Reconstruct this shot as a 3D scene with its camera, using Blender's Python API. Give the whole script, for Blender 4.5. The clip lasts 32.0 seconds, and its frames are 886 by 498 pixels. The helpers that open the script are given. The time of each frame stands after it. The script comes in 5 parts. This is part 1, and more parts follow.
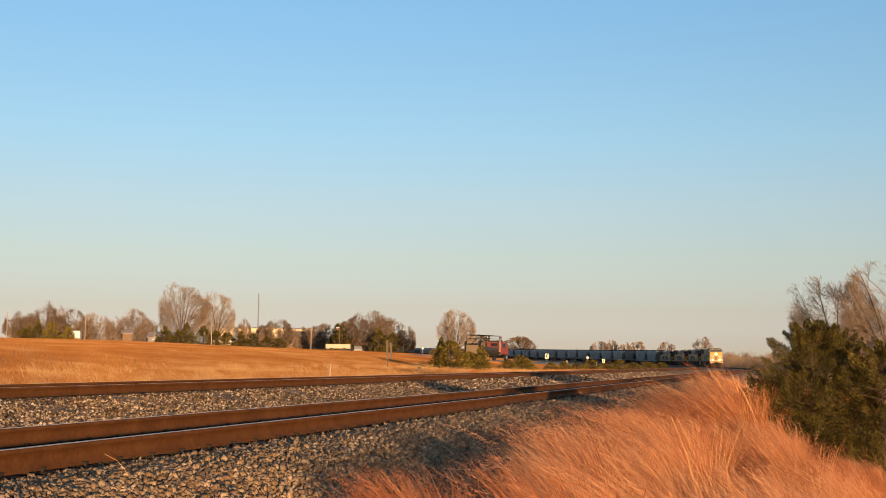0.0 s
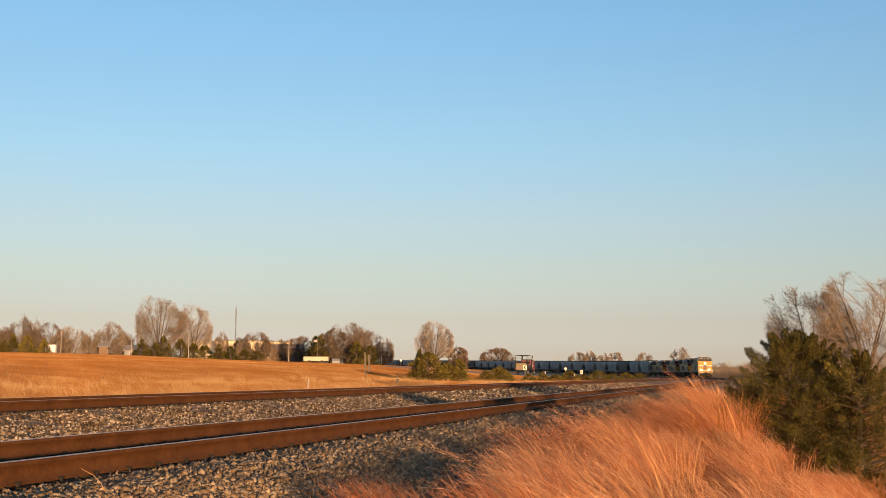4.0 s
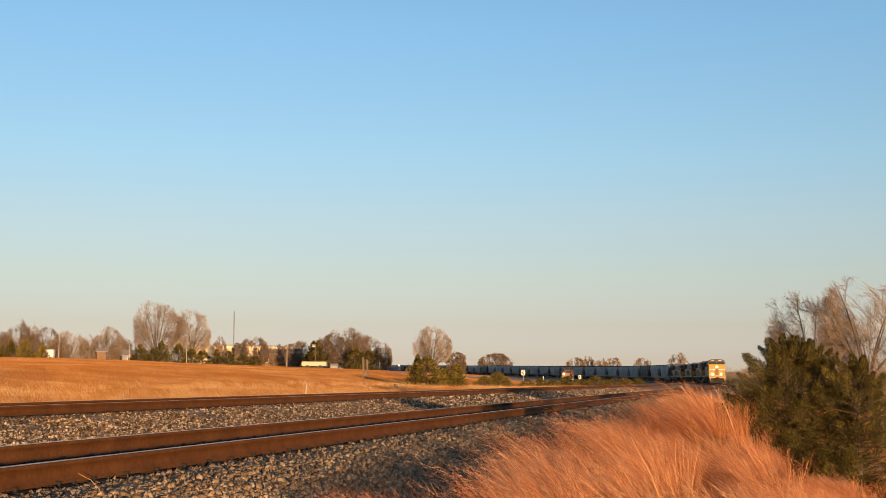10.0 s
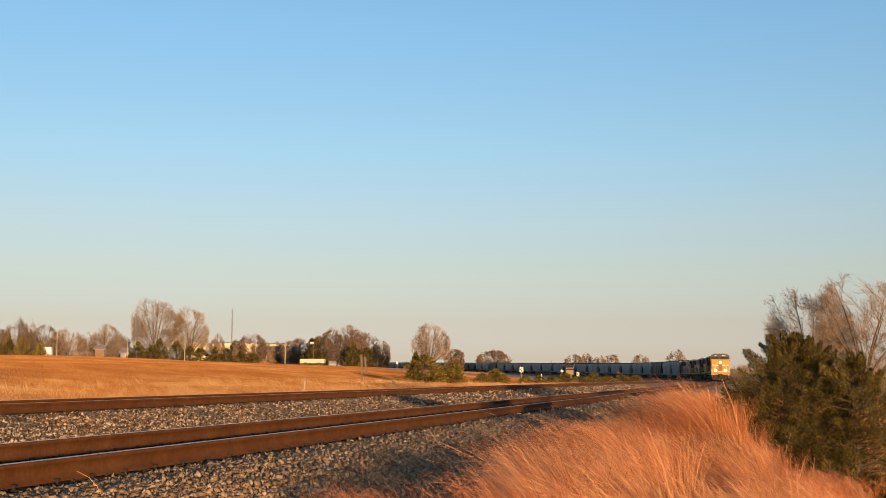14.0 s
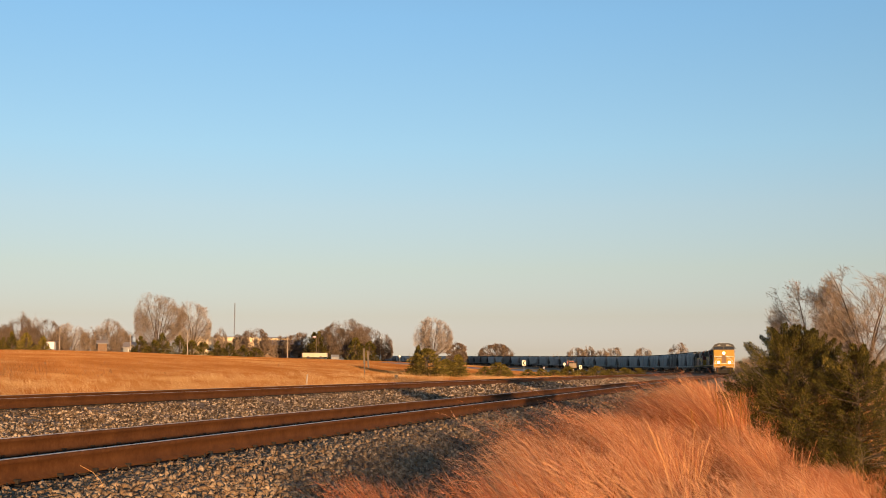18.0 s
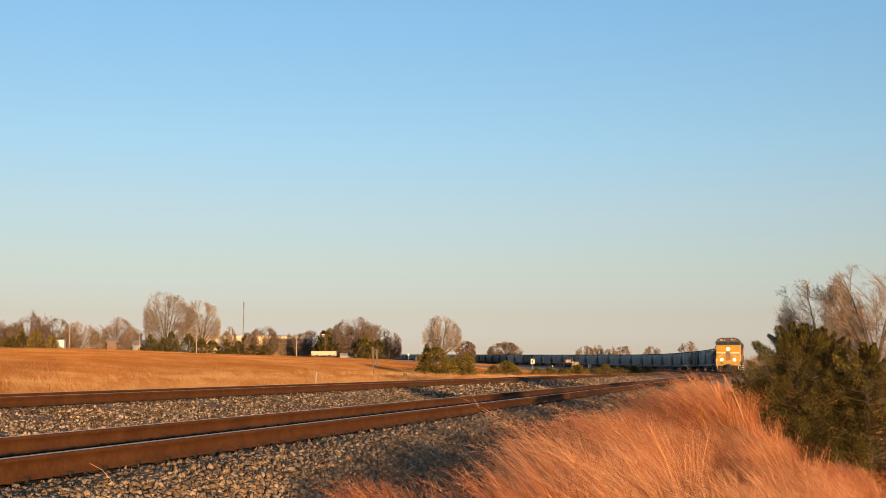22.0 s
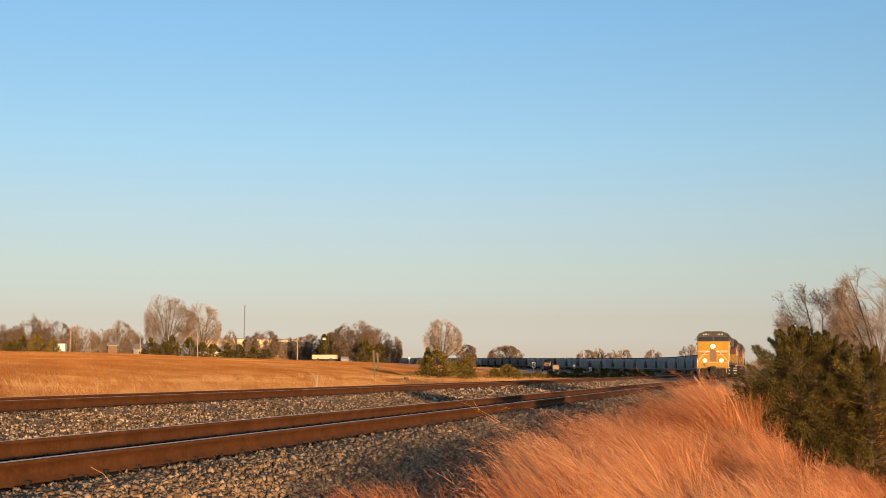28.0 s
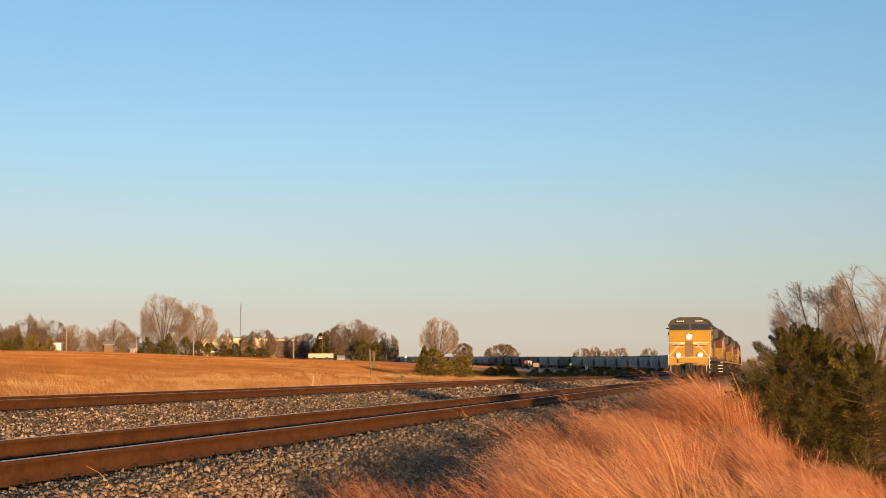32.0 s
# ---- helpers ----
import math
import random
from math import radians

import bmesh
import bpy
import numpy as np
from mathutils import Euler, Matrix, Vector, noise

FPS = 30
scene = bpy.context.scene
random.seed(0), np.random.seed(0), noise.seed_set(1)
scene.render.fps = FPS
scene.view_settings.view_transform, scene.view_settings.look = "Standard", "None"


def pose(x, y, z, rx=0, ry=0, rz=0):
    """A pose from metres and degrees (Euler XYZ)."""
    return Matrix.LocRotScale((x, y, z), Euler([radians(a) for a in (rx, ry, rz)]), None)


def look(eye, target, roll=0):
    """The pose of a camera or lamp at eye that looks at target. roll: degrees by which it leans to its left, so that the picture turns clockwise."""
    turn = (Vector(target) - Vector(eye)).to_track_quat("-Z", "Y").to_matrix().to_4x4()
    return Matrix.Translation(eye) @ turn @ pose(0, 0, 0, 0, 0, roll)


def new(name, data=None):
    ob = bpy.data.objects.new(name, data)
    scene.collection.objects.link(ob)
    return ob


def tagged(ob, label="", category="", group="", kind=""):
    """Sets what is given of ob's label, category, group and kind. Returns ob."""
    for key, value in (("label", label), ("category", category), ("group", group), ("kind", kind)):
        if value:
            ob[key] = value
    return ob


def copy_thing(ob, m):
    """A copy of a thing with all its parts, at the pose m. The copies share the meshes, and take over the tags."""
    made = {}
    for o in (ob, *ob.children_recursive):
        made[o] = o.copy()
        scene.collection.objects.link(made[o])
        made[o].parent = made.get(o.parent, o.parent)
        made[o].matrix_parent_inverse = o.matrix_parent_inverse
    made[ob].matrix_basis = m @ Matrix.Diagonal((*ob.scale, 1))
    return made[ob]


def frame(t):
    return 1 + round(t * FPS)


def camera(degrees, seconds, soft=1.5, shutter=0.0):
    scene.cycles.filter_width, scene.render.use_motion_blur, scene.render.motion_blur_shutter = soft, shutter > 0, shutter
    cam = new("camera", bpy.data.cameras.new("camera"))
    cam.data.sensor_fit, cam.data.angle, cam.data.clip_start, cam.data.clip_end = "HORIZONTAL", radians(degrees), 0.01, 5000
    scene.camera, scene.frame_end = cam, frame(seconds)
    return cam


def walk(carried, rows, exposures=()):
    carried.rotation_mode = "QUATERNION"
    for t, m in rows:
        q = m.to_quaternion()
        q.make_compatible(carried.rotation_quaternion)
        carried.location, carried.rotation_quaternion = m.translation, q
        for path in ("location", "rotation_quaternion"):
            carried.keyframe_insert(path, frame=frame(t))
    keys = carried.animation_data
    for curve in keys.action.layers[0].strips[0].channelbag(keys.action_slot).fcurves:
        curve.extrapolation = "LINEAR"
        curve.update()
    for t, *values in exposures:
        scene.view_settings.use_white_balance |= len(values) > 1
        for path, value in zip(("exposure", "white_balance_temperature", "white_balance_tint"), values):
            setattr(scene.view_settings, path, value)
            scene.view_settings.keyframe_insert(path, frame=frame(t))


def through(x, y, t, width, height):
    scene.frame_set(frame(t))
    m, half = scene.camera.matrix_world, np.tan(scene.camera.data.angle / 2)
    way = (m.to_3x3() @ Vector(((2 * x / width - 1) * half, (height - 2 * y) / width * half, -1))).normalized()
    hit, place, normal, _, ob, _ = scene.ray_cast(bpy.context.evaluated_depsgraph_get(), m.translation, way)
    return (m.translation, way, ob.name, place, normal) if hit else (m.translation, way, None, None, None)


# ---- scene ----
cam = camera(40, 32.0, soft=0.85, shutter=0.4)
EYE = (0.0, 0.0, 0.611)
# seconds and the camera's turn in degrees; it is held by hand at one spot
WALK = (
    (0, 95.287, -0.579, 15.935), (0.5, 95.308, -0.581, 15.874), (1, 95.366, -0.569, 15.762),
    (1.5, 95.398, -0.524, 15.635), (2, 95.437, -0.504, 15.536), (2.5, 95.462, -0.519, 15.405),
    (3, 95.523, -0.454, 15.203), (3.5, 95.659, -0.347, 15.005), (5.5, 96.255, -0.129, 14.854),
    (6, 96.224, -0.065, 14.794), (6.5, 96.103, -0.067, 14.668), (7, 96.010, -0.006, 14.526),
    (7.5, 95.976, -0.080, 14.467), (8, 96.033, -0.230, 14.506), (8.5, 96.156, -0.393, 14.624),
    (9, 96.188, -0.491, 14.746), (9.5, 96.163, -0.389, 14.818), (10, 96.083, -0.290, 14.833),
    (10.5, 96.032, -0.216, 14.791), (11, 95.993, -0.211, 14.753), (11.5, 95.996, -0.153, 14.747),
    (12, 96.015, -0.198, 14.750), (12.5, 96.031, -0.230, 14.779), (13, 96.032, -0.261, 14.788),
    (13.5, 96.006, -0.306, 14.783), (14, 95.951, -0.228, 14.748), (14.5, 95.842, -0.152, 14.772),
    (16.5, 95.722, -0.102, 15.031), (17, 95.694, -0.083, 15.003), (17.5, 95.660, -0.059, 14.939),
    (18, 95.651, -0.065, 14.866), (18.5, 95.655, -0.019, 14.835), (19, 95.660, -0.040, 14.873),
    (19.5, 95.659, -0.107, 14.945), (20, 95.668, -0.157, 15.021), (20.5, 95.671, -0.161, 15.102),
    (21, 95.649, -0.196, 15.148), (21.5, 95.614, -0.141, 15.192), (22, 95.575, -0.102, 15.276),
    (22.5, 95.587, -0.026, 15.366), (23, 95.646, -0.050, 15.429), (23.5, 95.665, 0.005, 15.396),
    (24, 95.671, 0.003, 15.369), (24.5, 95.657, -0.076, 15.354), (25, 95.625, 0.021, 15.329),
    (25.5, 95.664, -0.008, 15.308), (27.5, 95.751, -0.007, 15.372), (28, 95.740, -0.096, 15.319),
    (28.5, 95.739, -0.088, 15.275), (29, 95.728, -0.052, 15.234), (29.5, 95.735, -0.012, 15.233),
    (30, 95.745, 0.001, 15.215), (30.5, 95.745, -0.010, 15.195), (31, 95.724, 0.054, 15.153),
    (31.5, 95.683, 0.037, 15.138), (32, 95.674, -0.001, 15.148),
)
walk(cam, [(t, pose(*EYE, rx, ry, rz)) for t, rx, ry, rz in WALK])

# ---- daylight: a low sun behind the camera's right shoulder ----
SUN_RISE, SUN_TURN = 3.0, 31.0
world = bpy.data.worlds.new("sky")
scene.world = world
world.use_nodes = True
wt = world.node_tree
sky = wt.nodes.new("ShaderNodeTexSky")
sky.sky_type, sky.sun_disc = "NISHITA", False
sky.sun_elevation, sky.sun_rotation = radians(SUN_RISE), radians(180 - SUN_TURN)
sky.air_density, sky.dust_density, sky.ozone_density = 0.6, 0.3, 1.0
wt.nodes["Background"].inputs["Strength"].default_value = 0.2
# dusty evening haze lies along the horizon and thins with height
over = wt.nodes.new("ShaderNodeTexCoord")
rise = wt.nodes.new("ShaderNodeSeparateXYZ")
haze = wt.nodes.new("ShaderNodeValToRGB")
HAZE = ((0.0, (0.46, 0.504, 0.97)), (0.0156, (0.447, 0.425, 0.735)), (0.0423, (0.50, 0.409, 0.504)), (0.0822, (0.622, 0.507, 0.49)), (0.131, (0.713, 0.623, 0.598)), (0.18, (0.715, 0.738, 0.735)), (0.232, (0.72, 0.80, 0.825)), (0.283, (0.72, 0.86, 0.925)))
while len(haze.color_ramp.elements) < len(HAZE):
    haze.color_ramp.elements.new(0.5)
for e, (z, c) in zip(haze.color_ramp.elements, HAZE):
    e.position, e.color = z, (*c, 1)
wt.links.new(over.outputs["Generated"], rise.inputs[0])
wt.links.new(rise.outputs[2], haze.inputs[0])
tint = wt.nodes.new("ShaderNodeMix")
tint.data_type, tint.blend_type = "RGBA", "MULTIPLY"
tint.inputs[0].default_value = 1.0
wt.links.new(sky.outputs[0], tint.inputs[6])
wt.links.new(haze.outputs[0], tint.inputs[7])
wt.links.new(tint.outputs[2], wt.nodes["Background"].inputs[0])
sun = new("sun", bpy.data.lights.new("sun", "SUN"))
sun.data.energy, sun.data.angle, sun.data.color = 5.0, radians(0.6), (1.0, 0.59, 0.28)
sun.matrix_world = look((0, 0, 50), (-math.sin(radians(SUN_TURN)), math.cos(radians(SUN_TURN)), 50 - math.tan(radians(SUN_RISE))))
scene.view_settings.exposure = 0.8


# ---- materials ----
def material(name, stops, scale=8.0, rough=0.8, metal=0.0, bump=0.3, fine=6.0, spread=0.0, stretch=(1, 1, 1), glow=None, depth=0.02):
    """Noise at two scales runs through the colour stops; spread varies the tone from piece to piece."""
    m = bpy.data.materials.new(name)
    m.use_nodes = True
    nt = m.node_tree
    b = nt.nodes["Principled BSDF"]
    tc = nt.nodes.new("ShaderNodeTexCoord")
    mp = nt.nodes.new("ShaderNodeMapping")
    mp.inputs["Scale"].default_value = stretch
    nt.links.new(tc.outputs["Object"], mp.inputs["Vector"])
    big, small = (nt.nodes.new("ShaderNodeTexNoise") for _ in range(2))
    for n, sc in ((big, scale), (small, scale * fine)):
        n.inputs["Scale"].default_value, n.inputs["Detail"].default_value = sc, 5.0
        n.inputs["Roughness"].default_value = 0.62
        nt.links.new(mp.outputs[0], n.inputs["Vector"])
    mix = nt.nodes.new("ShaderNodeMath")
    mix.operation = "MULTIPLY_ADD"
    mix.inputs[1].default_value = 0.45
    nt.links.new(small.outputs["Fac"], mix.inputs[0])
    half = nt.nodes.new("ShaderNodeMath")
    half.operation = "MULTIPLY"
    half.inputs[1].default_value = 0.55
    nt.links.new(big.outputs["Fac"], half.inputs[0])
    nt.links.new(half.outputs[0], mix.inputs[2])
    ramp = nt.nodes.new("ShaderNodeValToRGB")
    while len(ramp.color_ramp.elements) < len(stops):
        ramp.color_ramp.elements.new(0.5)
    for k, (e, c) in enumerate(zip(ramp.color_ramp.elements, stops)):
        e.position = 0.33 + 0.34 * k / max(1, len(stops) - 1)
        e.color = (*c, 1)
    last = mix.outputs[0]
    if spread:
        info = nt.nodes.new("ShaderNodeNewGeometry")
        add = nt.nodes.new("ShaderNodeMath")
        add.operation = "MULTIPLY_ADD"
        add.inputs[1].default_value = spread
        nt.links.new(info.outputs["Random Per Island"], add.inputs[0])
        low = nt.nodes.new("ShaderNodeMath")
        low.operation = "SUBTRACT"
        low.inputs[1].default_value = spread / 2
        nt.links.new(last, low.inputs[0])
        nt.links.new(low.outputs[0], add.inputs[2])
        last = add.outputs[0]
    nt.links.new(last, ramp.inputs[0])
    nt.links.new(ramp.outputs[0], b.inputs["Base Color"])
    b.inputs["Roughness"].default_value, b.inputs["Metallic"].default_value = rough, metal
    if rough >= 0.75:
        b.inputs["Specular IOR Level"].default_value = 0.15
    if bump:
        bp = nt.nodes.new("ShaderNodeBump")
        bp.inputs["Strength"].default_value, bp.inputs["Distance"].default_value = bump, depth
        nt.links.new(small.outputs["Fac"], bp.inputs["Height"])
        nt.links.new(bp.outputs[0], b.inputs["Normal"])
    if glow:
        b.inputs["Emission Color"].default_value, b.inputs["Emission Strength"].default_value = (*glow[0], 1), glow[1]
    return m


def leaf(name, stops, scale=1.0, spread=0.5, through=0.25, each=0.0):
    """Thin growth: blades, twigs and needles that let some light pass."""
    m = material(name, stops, scale=scale, rough=0.75, bump=0, spread=spread)
    nt = m.node_tree
    b, out = nt.nodes["Principled BSDF"], nt.nodes["Material Output"]
    if each:
        # the tone also varies from plant to plant
        info, add = nt.nodes.new("ShaderNodeObjectInfo"), nt.nodes.new("ShaderNodeMath")
        add.operation = "MULTIPLY_ADD"
        add.inputs[1].default_value = each
        ramp = next(n for n in nt.nodes if n.type == "VALTORGB")
        old = ramp.inputs[0].links[0].from_socket
        nt.links.new(info.outputs["Random"], add.inputs[0])
        nt.links.new(old, add.inputs[2])
        low = nt.nodes.new("ShaderNodeMath")
        low.operation = "SUBTRACT"
        low.inputs[1].default_value = each / 2
        nt.links.new(add.outputs[0], low.inputs[0])
        nt.links.new(low.outputs[0], ramp.inputs[0])
    tr, mx = nt.nodes.new("ShaderNodeBsdfTranslucent"), nt.nodes.new("ShaderNodeMixShader")
    ramp = next(n for n in nt.nodes if n.type == "VALTORGB")
    nt.links.new(ramp.outputs[0], tr.inputs["Color"])
    mx.inputs[0].default_value = through
    nt.links.new(b.outputs[0], mx.inputs[1])
    nt.links.new(tr.outputs[0], mx.inputs[2])
    nt.links.new(mx.outputs[0], out.inputs[0])
    return m


def stony(name, stops, scale):
    """A bed of small packed stones: each cell has its own tone and stands a little proud."""
    m = material(name, stops, scale=5, fine=6, rough=0.92, bump=0)
    nt = m.node_tree
    cells = nt.nodes.new("ShaderNodeTexVoronoi")
    cells.inputs["Scale"].default_value = scale
    tc = next(n for n in nt.nodes if n.type == "TEX_COORD")
    nt.links.new(tc.outputs["Object"], cells.inputs["Vector"])
    ramp = next(n for n in nt.nodes if n.type == "VALTORGB")
    old = ramp.inputs[0].links[0].from_socket
    tone, grey = nt.nodes.new("ShaderNodeMath"), nt.nodes.new("ShaderNodeRGBToBW")
    tone.operation = "MULTIPLY_ADD"
    tone.inputs[1].default_value = 0.35
    nt.links.new(cells.outputs["Color"], grey.inputs[0])
    nt.links.new(grey.outputs[0], tone.inputs[0])
    low = nt.nodes.new("ShaderNodeMath")
    low.operation = "SUBTRACT"
    low.inputs[1].default_value = 0.17
    nt.links.new(old, low.inputs[0])
    nt.links.new(low.outputs[0], tone.inputs[2])
    nt.links.new(tone.outputs[0], ramp.inputs[0])
    bp = nt.nodes.new("ShaderNodeBump")
    bp.invert = True
    bp.inputs["Strength"].default_value, bp.inputs["Distance"].default_value = 1.0, 0.05
    nt.links.new(cells.outputs["Distance"], bp.inputs["Height"])
    nt.links.new(bp.outputs[0], nt.nodes["Principled BSDF"].inputs["Normal"])
    return m


SOIL = material("prairie soil and stubble", [(0.42, 0.20, 0.06), (0.53, 0.27, 0.085), (0.64, 0.36, 0.13)], scale=0.12, fine=14, rough=0.95, bump=0.5, depth=0.2)
STONE = material("weathered limestone ballast", [(0.090, 0.070, 0.052), (0.19, 0.122, 0.068), (0.235, 0.18, 0.125), (0.40, 0.29, 0.185)], scale=6, fine=5, rough=0.9, bump=0.4, spread=0.24)
PALE_STONE = material("fresh limestone ballast", [(0.06, 0.040, 0.024), (0.14, 0.096, 0.058), (0.19, 0.135, 0.085), (0.42, 0.33, 0.24)], scale=6, fine=5, rough=0.9, bump=0.4, spread=0.42)
BED = stony("ballast bed", [(0.11, 0.078, 0.050), (0.22, 0.155, 0.10), (0.32, 0.235, 0.165)], 24)
RUST = material("rusted rail steel", [(0.054, 0.0205, 0.006), (0.086, 0.034, 0.0105), (0.116, 0.050, 0.017)], scale=3, fine=9, rough=0.8, bump=0.15, depth=0.004)
HEAD = material("polished rail head", [(0.42, 0.33, 0.25), (0.54, 0.44, 0.35)], scale=4, rough=0.45, metal=0.3, bump=0.05, depth=0.002)
TIE = material("creosoted tie timber", [(0.035, 0.024, 0.016), (0.09, 0.06, 0.04)], scale=5, rough=0.9, stretch=(1, 8, 8))
GRASS = leaf("dry bluestem grass", [(0.27, 0.074, 0.019), (0.50, 0.170, 0.052), (0.78, 0.43, 0.19)], scale=0.8, spread=0.45, each=0.5)
PLUME = leaf("downy grass heads", [(0.50, 0.175, 0.078), (0.66, 0.295, 0.145), (0.80, 0.45, 0.25)], scale=0.8, spread=0.5, through=0.5, each=0.46)
STRAW = leaf("pale field grass", [(0.27, 0.098, 0.022), (0.41, 0.176, 0.052), (0.64, 0.385, 0.15)], scale=0.05, spread=0.10, through=0.5)
PALE_STRAW = leaf("pale golden tufts", [(0.48, 0.24, 0.085), (0.64, 0.385, 0.16), (0.76, 0.53, 0.27)], scale=0.3, spread=0.4, through=0.45)
# the cedar's end stops also carry shaded hollows and sunlit tips as colour
CEDAR = leaf("red cedar needles", [(0.009, 0.010, 0.003), (0.044, 0.041, 0.009), (0.220, 0.165, 0.034)], scale=3.5, spread=0.25, through=0.05)
BRUSH_GREEN = leaf("yellow green juniper", [(0.055, 0.048, 0.009), (0.15, 0.12, 0.024), (0.28, 0.21, 0.05)], scale=0.7, spread=0.6, through=0.2)
BARK = material("grey brown bark", [(0.06, 0.043, 0.031), (0.16, 0.118, 0.083)], scale=5, rough=0.95, stretch=(1, 1, 0.2), bump=0.6)
TWIG = leaf("bare twigs", [(0.15, 0.113, 0.082), (0.295, 0.225, 0.165)], scale=0.6, spread=0.4, through=0.0)
DARK_TWIG = leaf("dark brown twigs", [(0.10, 0.070, 0.048), (0.20, 0.145, 0.10)], scale=0.6, spread=0.4, through=0.0)
PALE_TWIG = leaf("pale fan twigs", [(0.22, 0.178, 0.145), (0.36, 0.30, 0.245)], scale=0.6, spread=0.4, through=0.0)
TRAILER = material("faded cream trailer paint", [(0.42, 0.35, 0.25), (0.51, 0.44, 0.32)], scale=1, rough=0.6)
RUSSET = leaf("russet leaves", [(0.22, 0.075, 0.03), (0.36, 0.15, 0.06)], scale=0.6, spread=0.4)
YELLOW = material("yellow locomotive paint", [(0.27, 0.145, 0.003), (0.33, 0.18, 0.005), (0.36, 0.20, 0.010)], scale=1.2, rough=0.5, bump=0.03)
GREY = material("dark grey locomotive paint", [(0.022, 0.021, 0.018), (0.052, 0.048, 0.042)], scale=1.5, rough=0.6, bump=0.05)
DARK = material("grimy black steel", [(0.012, 0.011, 0.010), (0.04, 0.034, 0.028)], scale=3, rough=0.75, bump=0.1)
RED = material("dark red locomotive paint", [(0.06, 0.009, 0.007), (0.095, 0.014, 0.010)], scale=1.5, rough=0.42, bump=0.03)
WHITE = material("white paint", [(0.68, 0.66, 0.62), (0.82, 0.81, 0.78)], scale=2, rough=0.5, bump=0.02)
HOPPER = material("light grey hopper paint", [(0.17, 0.172, 0.174), (0.29, 0.292, 0.295)], scale=0.6, rough=0.6, bump=0.05, stretch=(1, 1, 0.25))
HOPPER_DARK = material("dark grey hopper paint", [(0.035, 0.033, 0.034), (0.08, 0.075, 0.075)], scale=0.6, rough=0.6, bump=0.05, stretch=(1, 1, 0.25))
GLASS = material("dark cab glass", [(0.012, 0.016, 0.026), (0.02, 0.026, 0.038)], scale=1, rough=0.15, bump=0)
LAMP = material("lit headlight", [(1, 0.9, 0.7), (1, 0.9, 0.7)], rough=0.2, bump=0, glow=((1.0, 0.84, 0.52), 22.0))
# emissive disc behind each lit lens, standing in for the lamp's glare
GLARE = material("warm headlight glare", [(0.9, 0.7, 0.3), (0.9, 0.7, 0.3)], rough=0.3, bump=0, glow=((1.0, 0.55, 0.14), 2.4))
BOARD = material("lit number board", [(0.8, 0.75, 0.6), (0.8, 0.75, 0.6)], rough=0.4, bump=0, glow=((1.0, 0.85, 0.6), 0.6))
CREAM = material("cream metal siding", [(0.55, 0.43, 0.27), (0.66, 0.54, 0.36)], scale=0.4, rough=0.6, bump=0.05)
ROOFING = material("grey roof sheet", [(0.20, 0.17, 0.15), (0.30, 0.26, 0.23)], scale=0.5, rough=0.7, bump=0.1)
POLE = material("weathered pole timber", [(0.27, 0.225, 0.18), (0.42, 0.36, 0.30)], scale=3, rough=0.9, stretch=(6, 6, 0.5))
SIGN_BACK = material("dull sign back", [(0.09, 0.07, 0.05), (0.15, 0.12, 0.09)], scale=3, rough=0.7)
BROWN_WALL = material("brown house siding", [(0.14, 0.09, 0.06), (0.22, 0.15, 0.10)], scale=1, rough=0.8)
STEEL = material("galvanised steel", [(0.36, 0.36, 0.36), (0.52, 0.52, 0.51)], scale=4, rough=0.5, metal=0.7, bump=0.05)
ROAD = material("pale asphalt", [(0.22, 0.20, 0.18), (0.34, 0.31, 0.28)], scale=0.5, fine=20, rough=0.9, bump=0.3)
SIGN = material("pale yellow sign face", [(0.62, 0.56, 0.42), (0.70, 0.64, 0.50)], rough=0.5, bump=0)
BLACK = material("black paint", [(0.012, 0.012, 0.012), (0.03, 0.03, 0.03)], rough=0.6, bump=0)
TRUCK_RED = material("dull red truck paint", [(0.16, 0.034, 0.028), (0.22, 0.05, 0.04)], scale=2, rough=0.5, bump=0.02)
TAN = material("tan box body", [(0.15, 0.11, 0.065), (0.21, 0.155, 0.095)], scale=2, rough=0.6, bump=0.05)


